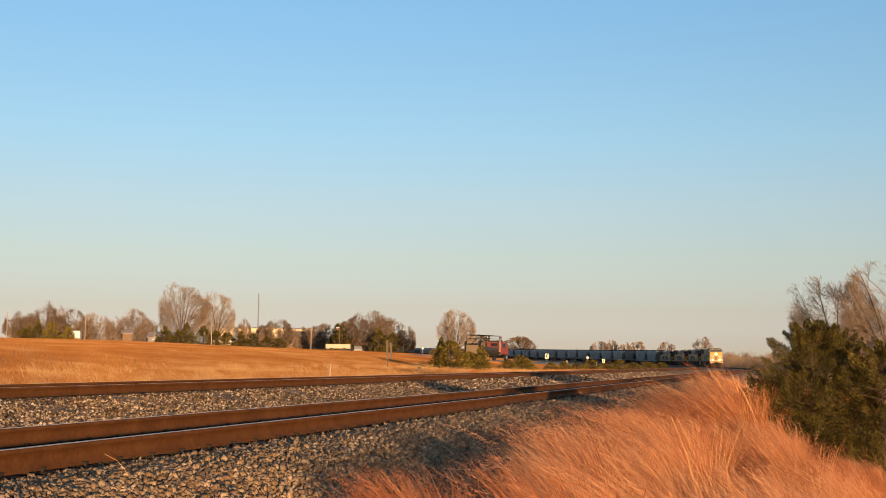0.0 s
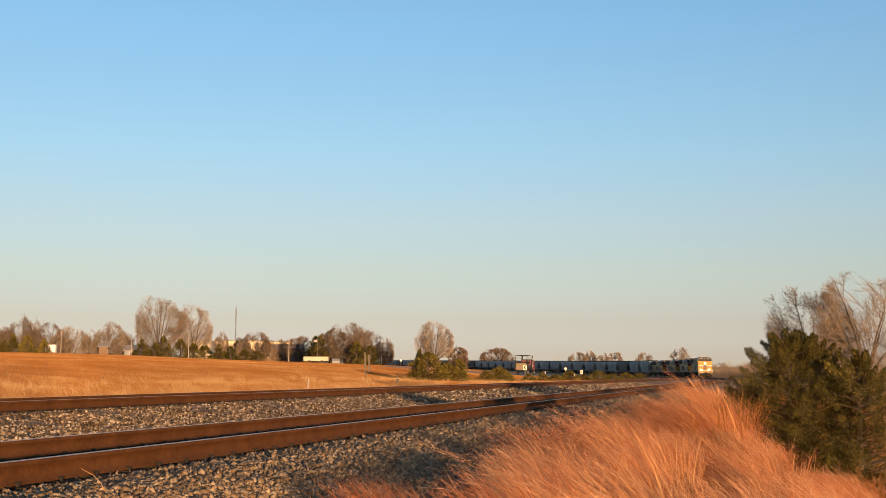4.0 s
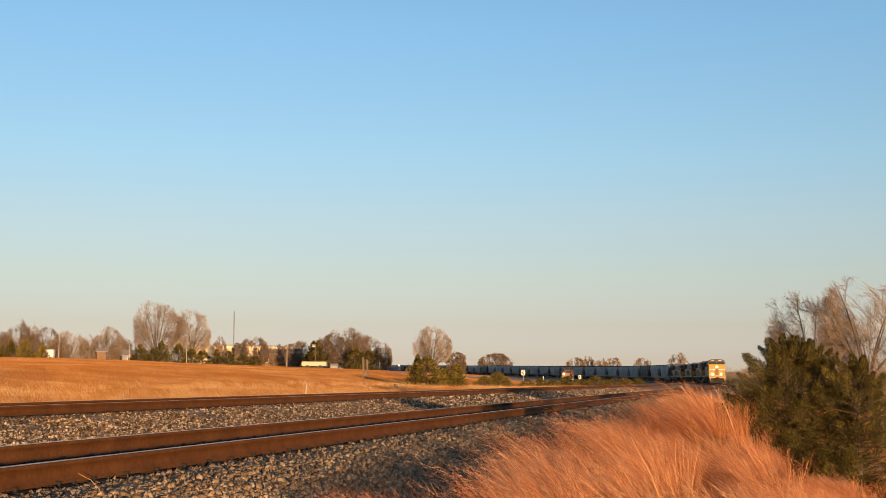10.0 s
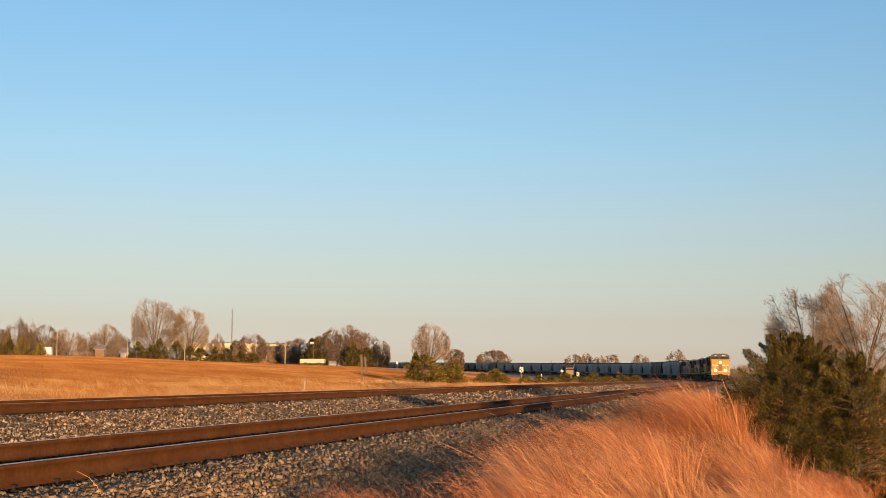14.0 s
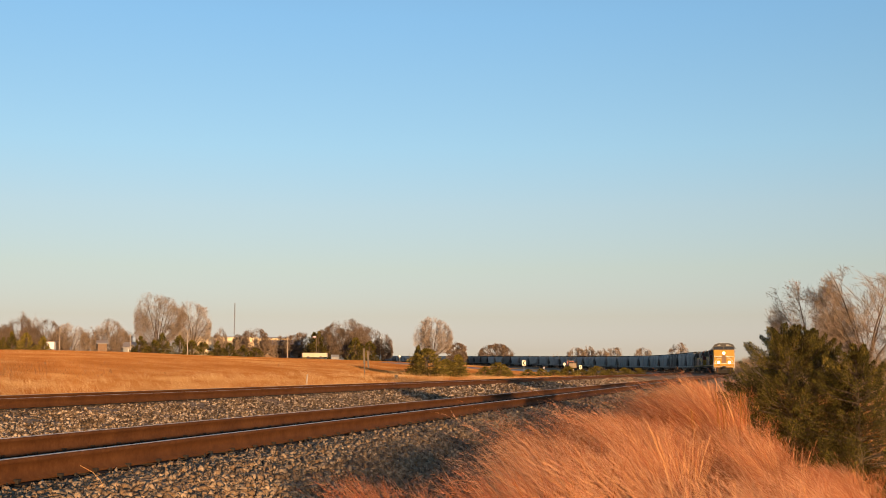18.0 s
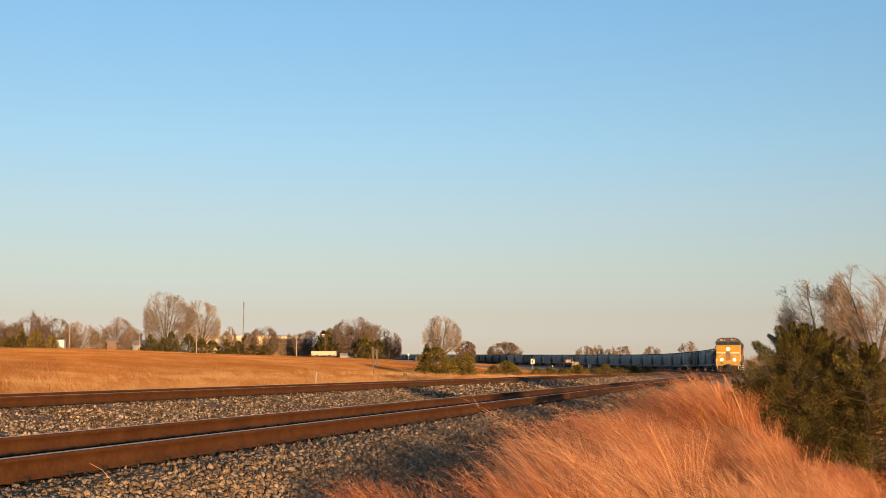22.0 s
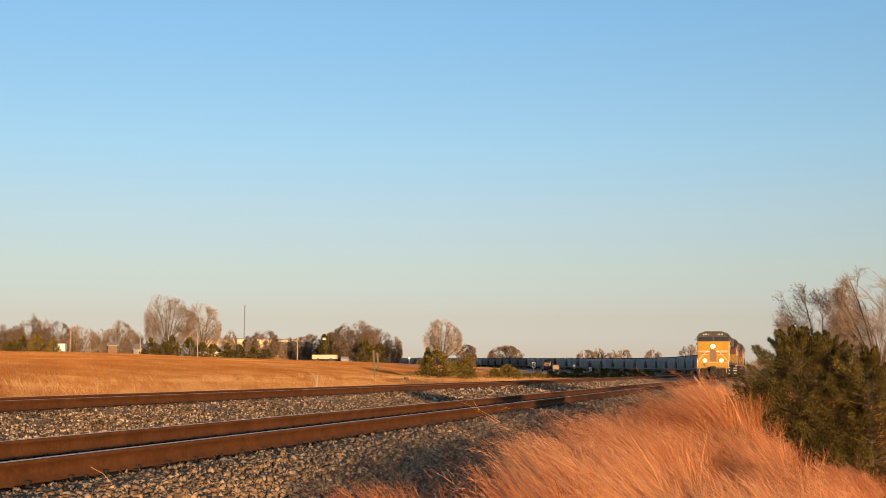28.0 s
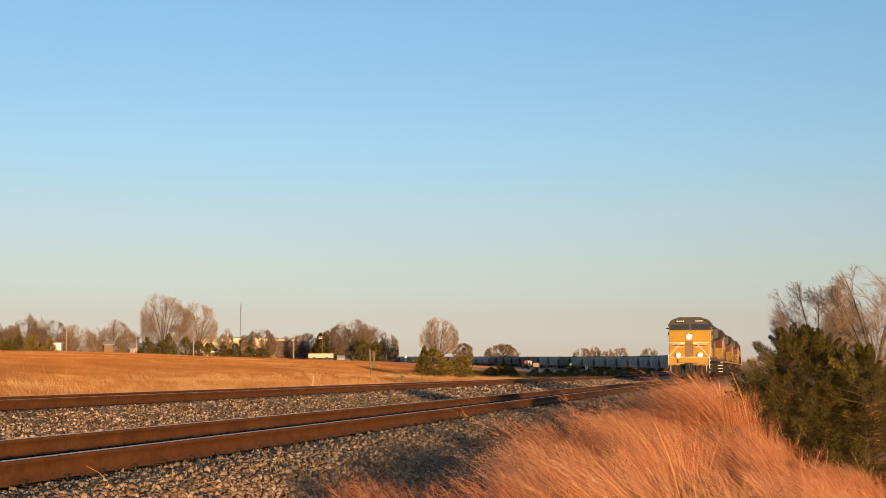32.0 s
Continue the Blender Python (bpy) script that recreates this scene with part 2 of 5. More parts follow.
# ---- mesh tools ----
class Geo:
    """Collects vertices and faces, then becomes one mesh object."""

    def __init__(self):
        self.v, self.f, self.n = [], [], 0

    def add(self, verts, faces):
        k = len(self.v)
        self.v.extend(tuple(p) for p in verts)
        self.f.extend(tuple(i + k for i in f) for f in faces)
        return self

    def box(self, x0, y0, z0, x1, y1, z1, top=(1, 1)):
        cx, cy, hx, hy = (x0 + x1) / 2, (y0 + y1) / 2, (x1 - x0) / 2 * top[0], (y1 - y0) / 2 * top[1]
        v = [(x0, y0, z0), (x1, y0, z0), (x1, y1, z0), (x0, y1, z0), (cx - hx, cy - hy, z1), (cx + hx, cy - hy, z1), (cx + hx, cy + hy, z1), (cx - hx, cy + hy, z1)]
        return self.add(v, [(3, 2, 1, 0), (4, 5, 6, 7), (0, 1, 5, 4), (1, 2, 6, 5), (2, 3, 7, 6), (3, 0, 4, 7)])

    def tube(self, a, b, ra, rb=None, n=6, ends=True):
        a, b = Vector(a), Vector(b)
        rb = ra if rb is None else rb
        w = (b - a).normalized()
        u = w.orthogonal().normalized()
        t = w.cross(u)
        ring = [u * math.cos(2 * math.pi * k / n) + t * math.sin(2 * math.pi * k / n) for k in range(n)]
        f = [(k, (k + 1) % n, n + (k + 1) % n, n + k) for k in range(n)]
        if ends:
            f += [tuple(range(n))[::-1], tuple(range(n, 2 * n))]
        return self.add([a + ra * r for r in ring] + [b + rb * r for r in ring], f)

    def sweep(self, profile, y0, y1, axis="y"):
        """A closed outline (x, z) drawn out along y, or (y, z) along x."""
        n = len(profile)
        if axis == "y":
            v = [(p, y0, q) for p, q in profile] + [(p, y1, q) for p, q in profile]
        else:
            v = [(y0, p, q) for p, q in profile] + [(y1, p, q) for p, q in profile]
        return self.add(v, [(k, (k + 1) % n, n + (k + 1) % n, n + k) for k in range(n)] + [tuple(range(n)), tuple(range(n, 2 * n))[::-1]])

    def ball(self, c, r, n=10, m=6, squash=(1, 1, 1)):
        v = [(c[0], c[1], c[2] + r * squash[2])]
        for i in range(1, m):
            th = math.pi * i / m
            v += [(c[0] + squash[0] * r * math.sin(th) * math.cos(2 * math.pi * k / n), c[1] + squash[1] * r * math.sin(th) * math.sin(2 * math.pi * k / n), c[2] + squash[2] * r * math.cos(th)) for k in range(n)]
        v.append((c[0], c[1], c[2] - r * squash[2]))
        f = [(0, 1 + k, 1 + (k + 1) % n) for k in range(n)]
        for i in range(m - 2):
            f += [(1 + i * n + k, 1 + (i + 1) * n + k, 1 + (i + 1) * n + (k + 1) % n, 1 + i * n + (k + 1) % n) for k in range(n)]
        e = len(v) - 1
        f += [(e, e - n + (k + 1) % n, e - n + k) for k in range(n)]
        return self.add(v, f)

    def mesh(self, name, mat, bevel=0.0, smooth=False, fix=True):
        me = bpy.data.meshes.new(name)
        me.from_pydata(self.v, [], self.f)
        if fix and len(self.f) < 20000:
            bm = bmesh.new()
            bm.from_mesh(me)
            bmesh.ops.recalc_face_normals(bm, faces=bm.faces)
            if bevel:
                sharp = [e for e in bm.edges if len(e.link_faces) == 2 and e.calc_face_angle(0) > 0.5]
                bmesh.ops.bevel(bm, geom=sharp, offset=bevel, segments=2, profile=0.6, affect="EDGES")
            bm.to_mesh(me)
            bm.free()
        me.materials.append(mat)
        if smooth:
            me.shade_smooth()
        return me


def part(name, geo, mat, parent=None, label="", bevel=0.0, smooth=False, at=None):
    """One mesh object under a thing or under a part."""
    ob = new(name, geo if isinstance(geo, bpy.types.Mesh) else geo.mesh(name, mat, bevel, smooth))
    if parent:
        ob.parent = parent
    if at:
        ob.matrix_basis = at
    return tagged(ob, label) if label else ob


def thing(name, label, category, group="", kind="", at=None):
    ob = tagged(new(name), label, category, group, kind)
    ob.empty_display_size = 0.5
    if at:
        ob.matrix_basis = at
    return ob


def bulk(name, verts, faces, mat, smooth=False):
    """A mesh from arrays: many faces of one size."""
    me = bpy.data.meshes.new(name)
    verts, faces = np.asarray(verts, float).reshape(-1, 3), np.asarray(faces, int)
    per = faces.shape[1]
    me.vertices.add(len(verts))
    me.vertices.foreach_set("co", verts.ravel())
    me.loops.add(faces.size)
    me.loops.foreach_set("vertex_index", faces.ravel())
    me.polygons.add(len(faces))
    me.polygons.foreach_set("loop_start", np.arange(0, faces.size, per))
    me.update(calc_edges=True)
    me.materials.append(mat)
    if smooth:
        me.shade_smooth()
    return me


# ---- the line of the track: straight, then a left-hand bend, then straight ----
CENTRE, BEND_AT, RADIUS, BEND = 5.78, 160.0, 730.0, radians(25.0)
SECOND, SECOND_UP = 7.2, 0.12


def climb(l):
    """The line rises gently beyond the bend's middle."""
    return 0.0107 * 30.0 * np.logaddexp(0.0, (np.asarray(l, float) - 365.0) / 30.0)


def on_track(l, off=0.0):
    """The place and heading l metres along, off metres to the left of the near track."""
    if l < BEND_AT:
        return -CENTRE - off, l, 0.0
    a = min((l - BEND_AT) / RADIUS, BEND)
    r = RADIUS - off
    x, y = -CENTRE - RADIUS + r * math.cos(a), BEND_AT + r * math.sin(a)
    rest = l - BEND_AT - RADIUS * BEND
    if rest > 0:
        x, y = x - rest * math.sin(a), y + rest * math.cos(a)
    return x, y, a


def side_of_track(x, y):
    """Metres to the left of the near track's centre line, for arrays."""
    x, y = np.asarray(x, float), np.asarray(y, float)
    dx, dy = x + CENTRE + RADIUS, y - BEND_AT
    a = np.arctan2(dy, dx)
    arc = RADIUS - np.hypot(dx, dy)
    ex, ey = -CENTRE - RADIUS + RADIUS * math.cos(BEND), BEND_AT + RADIUS * math.sin(BEND)
    end = -(x - ex) * math.cos(BEND) - (y - ey) * math.sin(BEND)
    return np.where(dy < 0, -x - CENTRE, np.where((a < BEND) & (dx > 0), arc, end))


def along_track(x, y):
    """Metres along the line, for arrays."""
    x, y = np.asarray(x, float), np.asarray(y, float)
    dx, dy = x + CENTRE + RADIUS, y - BEND_AT
    a = np.arctan2(dy, dx)
    ex, ey = -CENTRE - RADIUS + RADIUS * math.cos(BEND), BEND_AT + RADIUS * math.sin(BEND)
    rest = BEND_AT + RADIUS * BEND - (x - ex) * math.sin(BEND) + (y - ey) * math.cos(BEND)
    return np.where(dy < 0, y, np.where((a < BEND) & (dx > 0), BEND_AT + RADIUS * a, rest))


def wave(x, y, size, seed=0.0):
    return np.sin(x / size + seed) * np.cos(y / size * 1.3 + seed * 2.1) + 0.5 * np.sin((x + y) / size * 2.3 + seed * 3.7)


def ground(x, y):
    """The height of the land: low by the near track's toe, rising away beyond the far track."""
    u = side_of_track(x, y)
    z = np.interp(u, [-900, -60, -12, -3.4, -1.2, 8.5, 11.5, 20, 34, 50, 95, 200, 500], [-2.0, -1.4, -1.0, -0.80, -0.6, -0.6, -0.55, -0.45, 0.15, 1.45, 3.1, 3.4, 3.4])
    rough = np.clip((np.abs(u - 4) - 7) / 12, 0, 1)
    return z + np.minimum(climb(along_track(x, y)), 14.0) + rough * (0.04 * wave(x, y, 9.0) + 0.16 * wave(x, y, 31.0, 1.0))


def ground_at(x, y):
    return float(ground(np.array([x]), np.array([y]))[0])


# ---- ground: one sheet to the horizon ----
def build_ground():
    ahead = np.concatenate([np.arange(-32, 62, 0.4), np.arange(62, 328, 7.0)])
    turn = np.radians(ahead)
    rings = [0.0, 0.8]
    while rings[-1] < 4600:
        rings.append(rings[-1] * 1.022 + 0.05)
    r = np.array(rings)
    rr, aa = np.meshgrid(r, turn, indexing="ij")
    x, y = -rr * np.sin(aa), rr * np.cos(aa)
    z = ground(x, y)
    n, m = rr.shape
    i, j = np.meshgrid(np.arange(n - 1), np.arange(m), indexing="ij")
    k = (j + 1) % m
    quads = np.stack([i * m + j, (i + 1) * m + j, (i + 1) * m + k, i * m + k], -1).reshape(-1, 4)
    ob = new("ground", bulk("ground", np.stack([x, y, z], -1), quads[:, ::-1], SOIL, True))
    return tagged(ob, "rolling prairie ground under dry orange grass", "ground", kind="structure")


build_ground()


def lengths(near, far, first, growth):
    out = [near]
    while out[-1] < far:
        out.append(out[-1] + first + growth * max(0.0, out[-1] - 10))
    return out


def swept(profile, stations, off, up=0.0, closed=True):
    """Vertices and quads of an outline (left offset, height) carried along the track."""
    v, f, n = [], [], len(profile)
    for k, l in enumerate(stations):
        for o, z in profile:
            x, y, _ = on_track(l, off + o)
            v.append((x, y, z + up + float(climb(l))))
        if k:
            for i in range(n if closed else n - 1):
                j = (i + 1) % n
                f.append(((k - 1) * n + i, (k - 1) * n + j, k * n + j, k * n + i))
    return v, f


# ---- ballast bed under both tracks ----
BED_LINE = [(-3.7, -0.88), (-3.35, -0.80), (-1.85, -0.25), (-1.45, -0.190), (-0.95, -0.198), (-0.6, -0.27), (0, -0.31), (0.6, -0.33), (0.82, -0.30), (0.95, -0.21), (1.4, -0.205), (1.9, -0.24), (3.4, -0.32), (5.2, -0.18), (5.8, -0.09), (7.2, -0.10), (8.6, -0.085), (9.1, -0.15), (10.6, -0.60), (11.0, -0.75)]


def bed_height(u):
    return np.interp(u, [p[0] for p in BED_LINE], [p[1] for p in BED_LINE])


def build_bed():
    fine = [(u, float(bed_height(u))) for u in np.arange(-3.7, 11.01, 0.14)]
    v, f = swept(fine, lengths(-20, 1700, 0.28, 0.012), 0.0, closed=False)
    v = np.array(v)
    lump = 0.012 * wave(v[:, 0], v[:, 1], 0.13) + 0.018 * wave(v[:, 0], v[:, 1], 0.7, 2.0)
    v[:, 2] += lump
    ob = new("ballast_bed", bulk("ballast_bed", v, np.array(f)[:, ::-1], BED, True))
    return tagged(ob, "crushed grey limestone ballast bed under two railway tracks", "ballast", kind="structure")


bed = build_bed()

# ---- rails, ties and their fastenings ----
RAIL = [(-0.070, -0.162), (0.070, -0.162), (0.070, -0.152), (0.012, -0.135), (0.009, -0.045), (0.034, -0.036), (0.037, -0.010), (0.028, -0.0015), (-0.028, -0.0015), (-0.037, -0.010), (-0.034, -0.036), (-0.009, -0.045), (-0.012, -0.135), (-0.070, -0.152)]
CROWN = [(-0.026, -0.004), (-0.023, 0.0008), (-0.016, 0.0015), (0.016, 0.0015), (0.023, 0.0008), (0.026, -0.004)]
TIE_GAP = 0.495


def build_track(off, up, label):
    track = thing("railway_track", label, "track", group="parallel tracks", kind="structure")
    stations = lengths(-20, 1700, 0.6, 0.02)
    for side in (-0.7525, 0.7525):
        rail = part("rail", bulk("rail", *swept(RAIL, stations, off + side, up), RUST), None, track)
        v, f = swept(CROWN, stations, off + side, up)
        part("rail_head", bulk("rail_head", v, f, HEAD), None, rail, "shiny worn running surface")
    tie = Geo().box(-1.3, -0.115, -0.365, 1.3, 0.115, -0.184).mesh("tie", TIE, bevel=0.012)
    plate = Geo()
    for side in (-0.7525, 0.7525):
        plate.box(side - 0.15, -0.10, -0.186, side + 0.15, 0.10, -0.168)
    # near-black colour puts the shade below the rail foot into the plates
    plate = plate.mesh("tie_plate", DARK)
    spike = Geo().box(-0.009, -0.009, -0.03, 0.009, 0.009, 0.016).box(-0.022, -0.015, 0.012, 0.015, 0.015, 0.032).mesh("spike", DARK)
    anchor = Geo().box(-0.008, -0.013, -0.03, 0.008, 0.013, 0.010).mesh("rail_anchor", DARK, bevel=0.004)
    count = 0
    l = 1.0
    while l < 75:
        x, y, a = on_track(l, off)
        spot = pose(x + 0.01 * math.sin(l * 9), y, up, 0, 0, math.degrees(a) + 0.6 * math.sin(l * 5))
        t = part("tie", tie, None, track, at=spot)
        part("tie_plate", plate, None, t, "tie plates darkened for the shade under the rails")
        if l < 32 and not up:
            for side in (-0.7525, 0.7525):
                for b in ((-0.16,), (0.17,), ())[int(l * 7) % 3]:
                    part("rail_anchor", anchor, None, t, at=pose(side + 0.074, b, -0.160))
                for a, b in ((-0.088, 0.055), (0.088, -0.055), (-0.145, -0.05)):
                    part("spike", spike, None, t, at=pose(side + a, b, -0.168, 0, 0, 0 if a > 0 else 180))
        l += TIE_GAP + 0.012 * math.sin(l * 3.3)
    far = Geo()
    while l < 420:
        x, y, a = on_track(l, off)
        c, s = math.cos(a), math.sin(a)
        box = Geo().box(-1.3, -0.115, -0.30, 1.3, 0.115, -0.180)
        far.add([(x + p[0] * c - p[1] * s, y + p[0] * s + p[1] * c, p[2] + up + float(climb(l))) for p in box.v], box.f)
        l += TIE_GAP
    tagged(part("distant_ties", far.mesh("distant_ties", TIE, fix=False), None, track), kind="stuff")
    return track


build_track(0.0, 0.0, "near railway track with rusty rails and shiny running surfaces")
build_track(SECOND, SECOND_UP, "far railway track with rusty brown rails")


# ---- loose stones ----
def stone_shape(rng):
    """A broken lump with ten faces."""
    pts = np.array([(0, 0, 1.0)] + [(math.cos(1.257 * k), math.sin(1.257 * k), 0) for k in range(5)] + [(0, 0, -1.0)])
    tri = np.array([(0, 1 + k, 1 + (k + 1) % 5) for k in range(5)] + [(6, 1 + (k + 1) % 5, 1 + k) for k in range(5)])
    pts = pts * rng.uniform(0.75, 1.3, (7, 1)) + rng.normal(0, 0.22, (7, 3))
    return pts * np.array([rng.uniform(0.8, 1.3), rng.uniform(0.7, 1.1), rng.uniform(0.55, 0.9)]), tri


def turned(rng, n):
    q = rng.normal(size=(n, 4))
    q /= np.linalg.norm(q, axis=1)[:, None]
    w, x, y, z = q.T
    return np.stack([1 - 2 * (y * y + z * z), 2 * (x * y - w * z), 2 * (x * z + w * y), 2 * (x * y + w * z), 1 - 2 * (x * x + z * z), 2 * (y * z - w * x), 2 * (x * z - w * y), 2 * (y * z + w * x), 1 - 2 * (x * x + y * y)], -1).reshape(n, 3, 3)


def build_stones():
    rng = np.random.default_rng(5)
    shapes = [stone_shape(rng) for _ in range(8)]
    vs, fs, base = [], [], 0

    def lay(n, u0, u1, l0, l1, small, large, lean=1.0):
        nonlocal base
        u = u0 + (u1 - u0) * rng.random(n)
        l = l0 + (l1 - l0) * rng.random(n) ** lean
        size = small + (large - small) * rng.random(n) ** 1.6
        x, y = -CENTRE - u, l
        z = bed_height(u) + size * 0.25
        rot = turned(rng, n)
        for k in range(n):
            p, t = shapes[k % 8]
            vs.append((p * size[k]) @ rot[k].T + (x[k], y[k], z[k]))
            fs.append(t + base)
            base += len(p)

    def flush(mat, label=""):
        nonlocal base
        ob = part("loose_stones", bulk("loose_stones", np.concatenate(vs), np.concatenate(fs), mat), None, bed, label)
        tagged(ob, kind="stuff")
        vs.clear()
        fs.clear()
        base = 0

    lay(40000, -3.6, -0.86, 6.0, 26, 0.018, 0.040, 1.2)
    lay(7000, -3.5, -0.86, 20, 60, 0.03, 0.06, 1.5)
    flush(STONE)
    lay(38000, 0.9, 6.3, 9, 45, 0.020, 0.042, 1.3)
    lay(7000, 0.9, 6.3, 35, 110, 0.04, 0.075, 1.4)
    flush(PALE_STONE, "paler fresh stones between the tracks")
    meshes = [bulk("stone", p * 0.038, t, STONE) for p, t in shapes]
    for k in range(280):
        u, l = rng.uniform(-3.2, -0.9), rng.uniform(8.2, 17)
        part("stone", meshes[k % 8], None, bed, at=pose(-CENTRE - u, l, float(bed_height(u)) + 0.02, *rng.uniform(0, 360, 3)))


build_stones()


# ---- the train ----
def bogie(parent, y, axles, wheel_r, gap, mesh_cache):
    """A truck under a rail vehicle: side frames and one part for each wheel set."""
    key = (axles, wheel_r, gap)
    if key not in mesh_cache:
        half = gap * (axles - 1) / 2
        g = Geo()
        for s in (-1, 1):
            g.sweep([(-half - 0.45, wheel_r - 0.1), (-half - 0.3, wheel_r + 0.25), (half + 0.3, wheel_r + 0.25), (half + 0.45, wheel_r - 0.1), (half + 0.2, wheel_r - 0.1), (half - 0.25, wheel_r - 0.3), (-half + 0.25, wheel_r - 0.3), (-half - 0.2, wheel_r - 0.1)], s * 0.98, s * 1.12, axis="x")
            for k in range(axles):
                g.box(s * 1.05 - 0.16, -half + gap * k - 0.17, wheel_r - 0.16, s * 1.05 + 0.16, -half + gap * k + 0.17, wheel_r + 0.16)
        g.box(-1.0, -0.25, wheel_r, 1.0, 0.25, wheel_r + 0.3)
        w = Geo()
        for s in (-1, 1):
            w.tube((s * 0.70, 0, 0), (s * 0.83, 0, 0), wheel_r, n=18)
            w.tube((s * 0.665, 0, 0), (s * 0.70, 0, 0), wheel_r + 0.028, n=18)
            w.tube((s * 0.83, 0, 0), (s * 0.86, 0, 0), wheel_r * 0.35, n=8)
        w.tube((-0.7, 0, 0), (0.7, 0, 0), 0.08, n=6)
        mesh_cache[key] = g.mesh("truck_frame", DARK), w.mesh("wheel_set", DARK)
    frame_mesh, wheel_mesh = mesh_cache[key]
    b = part("truck_frame", frame_mesh, None, parent, "cast steel bogie frame", at=pose(0, y, 0))
    sets = []
    for k in range(axles):
        sets.append(part("wheel_set", wheel_mesh, None, b, at=pose(0, gap * (k - (axles - 1) / 2), wheel_r)))
    return sets


CACHE = {}


def rail_tube(g, pts, r=0.022):
    for a, b in zip(pts, pts[1:]):
        g.tube(a, b, r, n=5)


def locomotive(label, body, lower, band, trim, lit):
    """A six-axle diesel, its front at y = -11, rails at z = 0."""
    t = thing("locomotive", label, "locomotive", group="engines of the train")

    def fit(name, g, mat, parent=None, label="", bevel=0.0):
        g.v = [(x * 0.95, y, z if z < 1.1 else 1.1 + (z - 1.1) * 0.9) for x, y, z in g.v]
        return part(name, g, mat, parent, label, bevel)

    fit("underframe", Geo().box(-1.35, -10.6, 1.05, 1.35, 10.8, 1.45), DARK, t, bevel=0.03)
    fit("walkway", Geo().box(-1.56, -10.75, 1.45, 1.56, 10.9, 1.53), lower, t)
    fit("fuel_tank", Geo().sweep([(-1.35, 0.45), (-1.0, 0.3), (1.0, 0.3), (1.35, 0.45), (1.4, 1.05), (-1.4, 1.05)], -3.2, 3.0), DARK, t, "grimy black fuel tank", bevel=0.05)
    # nose and cab
    nose = fit("nose", Geo().sweep([(-1.50, 1.53), (1.50, 1.53), (1.50, 3.50), (1.36, 3.64), (-1.36, 3.64), (-1.50, 3.50)], -10.1, -8.6), body, t, "short wide nose below the windscreen", bevel=0.06)
    fit("nose_door", Geo().box(-0.30, -10.13, 1.6, 0.30, -10.098, 2.82), BROWN_WALL if lit else lower, nose, "dull brown nose door")
    if not lit:
        fit("nose_panel", Geo().box(-1.49, -10.12, 1.55, 1.49, -10.098, 2.66), band, nose, "broad yellow panel below the stripe")
    if lit:
        fit("lower_stripe", Geo().box(-1.46, -10.125, 1.52, 1.46, -10.099, 1.57), trim, nose, "thin stripe above the deck")
    fit("nose_band", Geo().box(-1.46, -10.125, 2.66, 1.46, -10.099, 2.71), trim, nose, "thin stripe across the nose")
    for s in (-1, 1):
        if lit:
            for k, (w, z) in enumerate(((0.46, 2.58), (0.40, 2.47), (0.32, 2.36))):
                fit("emblem_bar", Geo().box(s * 0.42 if s > 0 else -0.42 - w * 1.9, -10.122, z - 0.03, 0.42 + w * 1.9 if s > 0 else -0.42, -10.10, z + 0.03), TRAILER if k != 1 else RED, nose, "plain pale bar" if k != 1 else "plain red bar")
            fit("nose_light", Geo().box(s * 1.02 - 0.06, -10.12, 1.50, s * 1.02 + 0.06, -10.09, 1.56), TRAILER, nose)
    cab = fit("cab", Geo().sweep([(-1.56, 1.53), (1.56, 1.53), (1.56, 4.05), (1.30, 4.46), (0.75, 4.66), (-0.75, 4.66), (-1.30, 4.46), (-1.56, 4.05)], -8.95, -6.2), body, t, bevel=0.04)
    fit("cab_roof", Geo().sweep([(-1.66, 4.08), (-1.60, 4.02), (-1.34, 4.42), (-0.76, 4.63), (0.76, 4.63), (1.34, 4.42), (1.60, 4.02), (1.66, 4.08), (1.38, 4.54), (0.80, 4.76), (-0.80, 4.76), (-1.38, 4.54)], -9.12, -6.1), GREY, t, "dusty grey curved roof")
    fit("front_wall", Geo().sweep([(-1.57, 3.72), (1.57, 3.72), (1.57, 4.04), (1.31, 4.45), (0.75, 4.655), (-0.75, 4.655), (-1.31, 4.45), (-1.57, 4.04)], -9.0, -8.90), GREY if lit else body, t)
    for s in (-1, 1):
        w = fit("windscreen", Geo().sweep([(s * 0.08, 3.78), (s * 1.46, 3.78), (s * 1.46, 4.02), (s * 1.34, 4.16), (s * 0.08, 4.20)], -9.03, -8.99), GLASS, t, "dark windscreen pane")
        fit("wiper", Geo().tube((s * 0.5, -9.05, 3.78), (s * 0.85, -9.05, 4.1), 0.015, n=4), BLACK, w)
        nb = fit("number_board", Geo().box(s * 0.70 - 0.36, -9.10, 4.34, s * 0.70 + 0.36, -8.98, 4.54), BLACK, t, "small board with pale bars")
        for k in range(4):
            fit("bar", Geo().box(s * 0.70 - 0.26 + k * 0.15, -9.115, 4.385, s * 0.70 - 0.215 + k * 0.15, -9.10, 4.50), BOARD, nb)
        fit("side_window", Geo().box(s * 1.555, -8.3, 3.15, s * 1.58, -7.55, 3.85), GLASS, t, "dark side window")
        fit("side_window", Geo().box(s * 1.555, -7.4, 3.15, s * 1.58, -6.75, 3.85), GLASS, t, "dark side window")
        sun_visor = Geo().box(s * 1.56, -8.35, 3.9, s * 1.86, -6.7, 3.94)
        fit("sunshade", sun_visor, GREY, t)
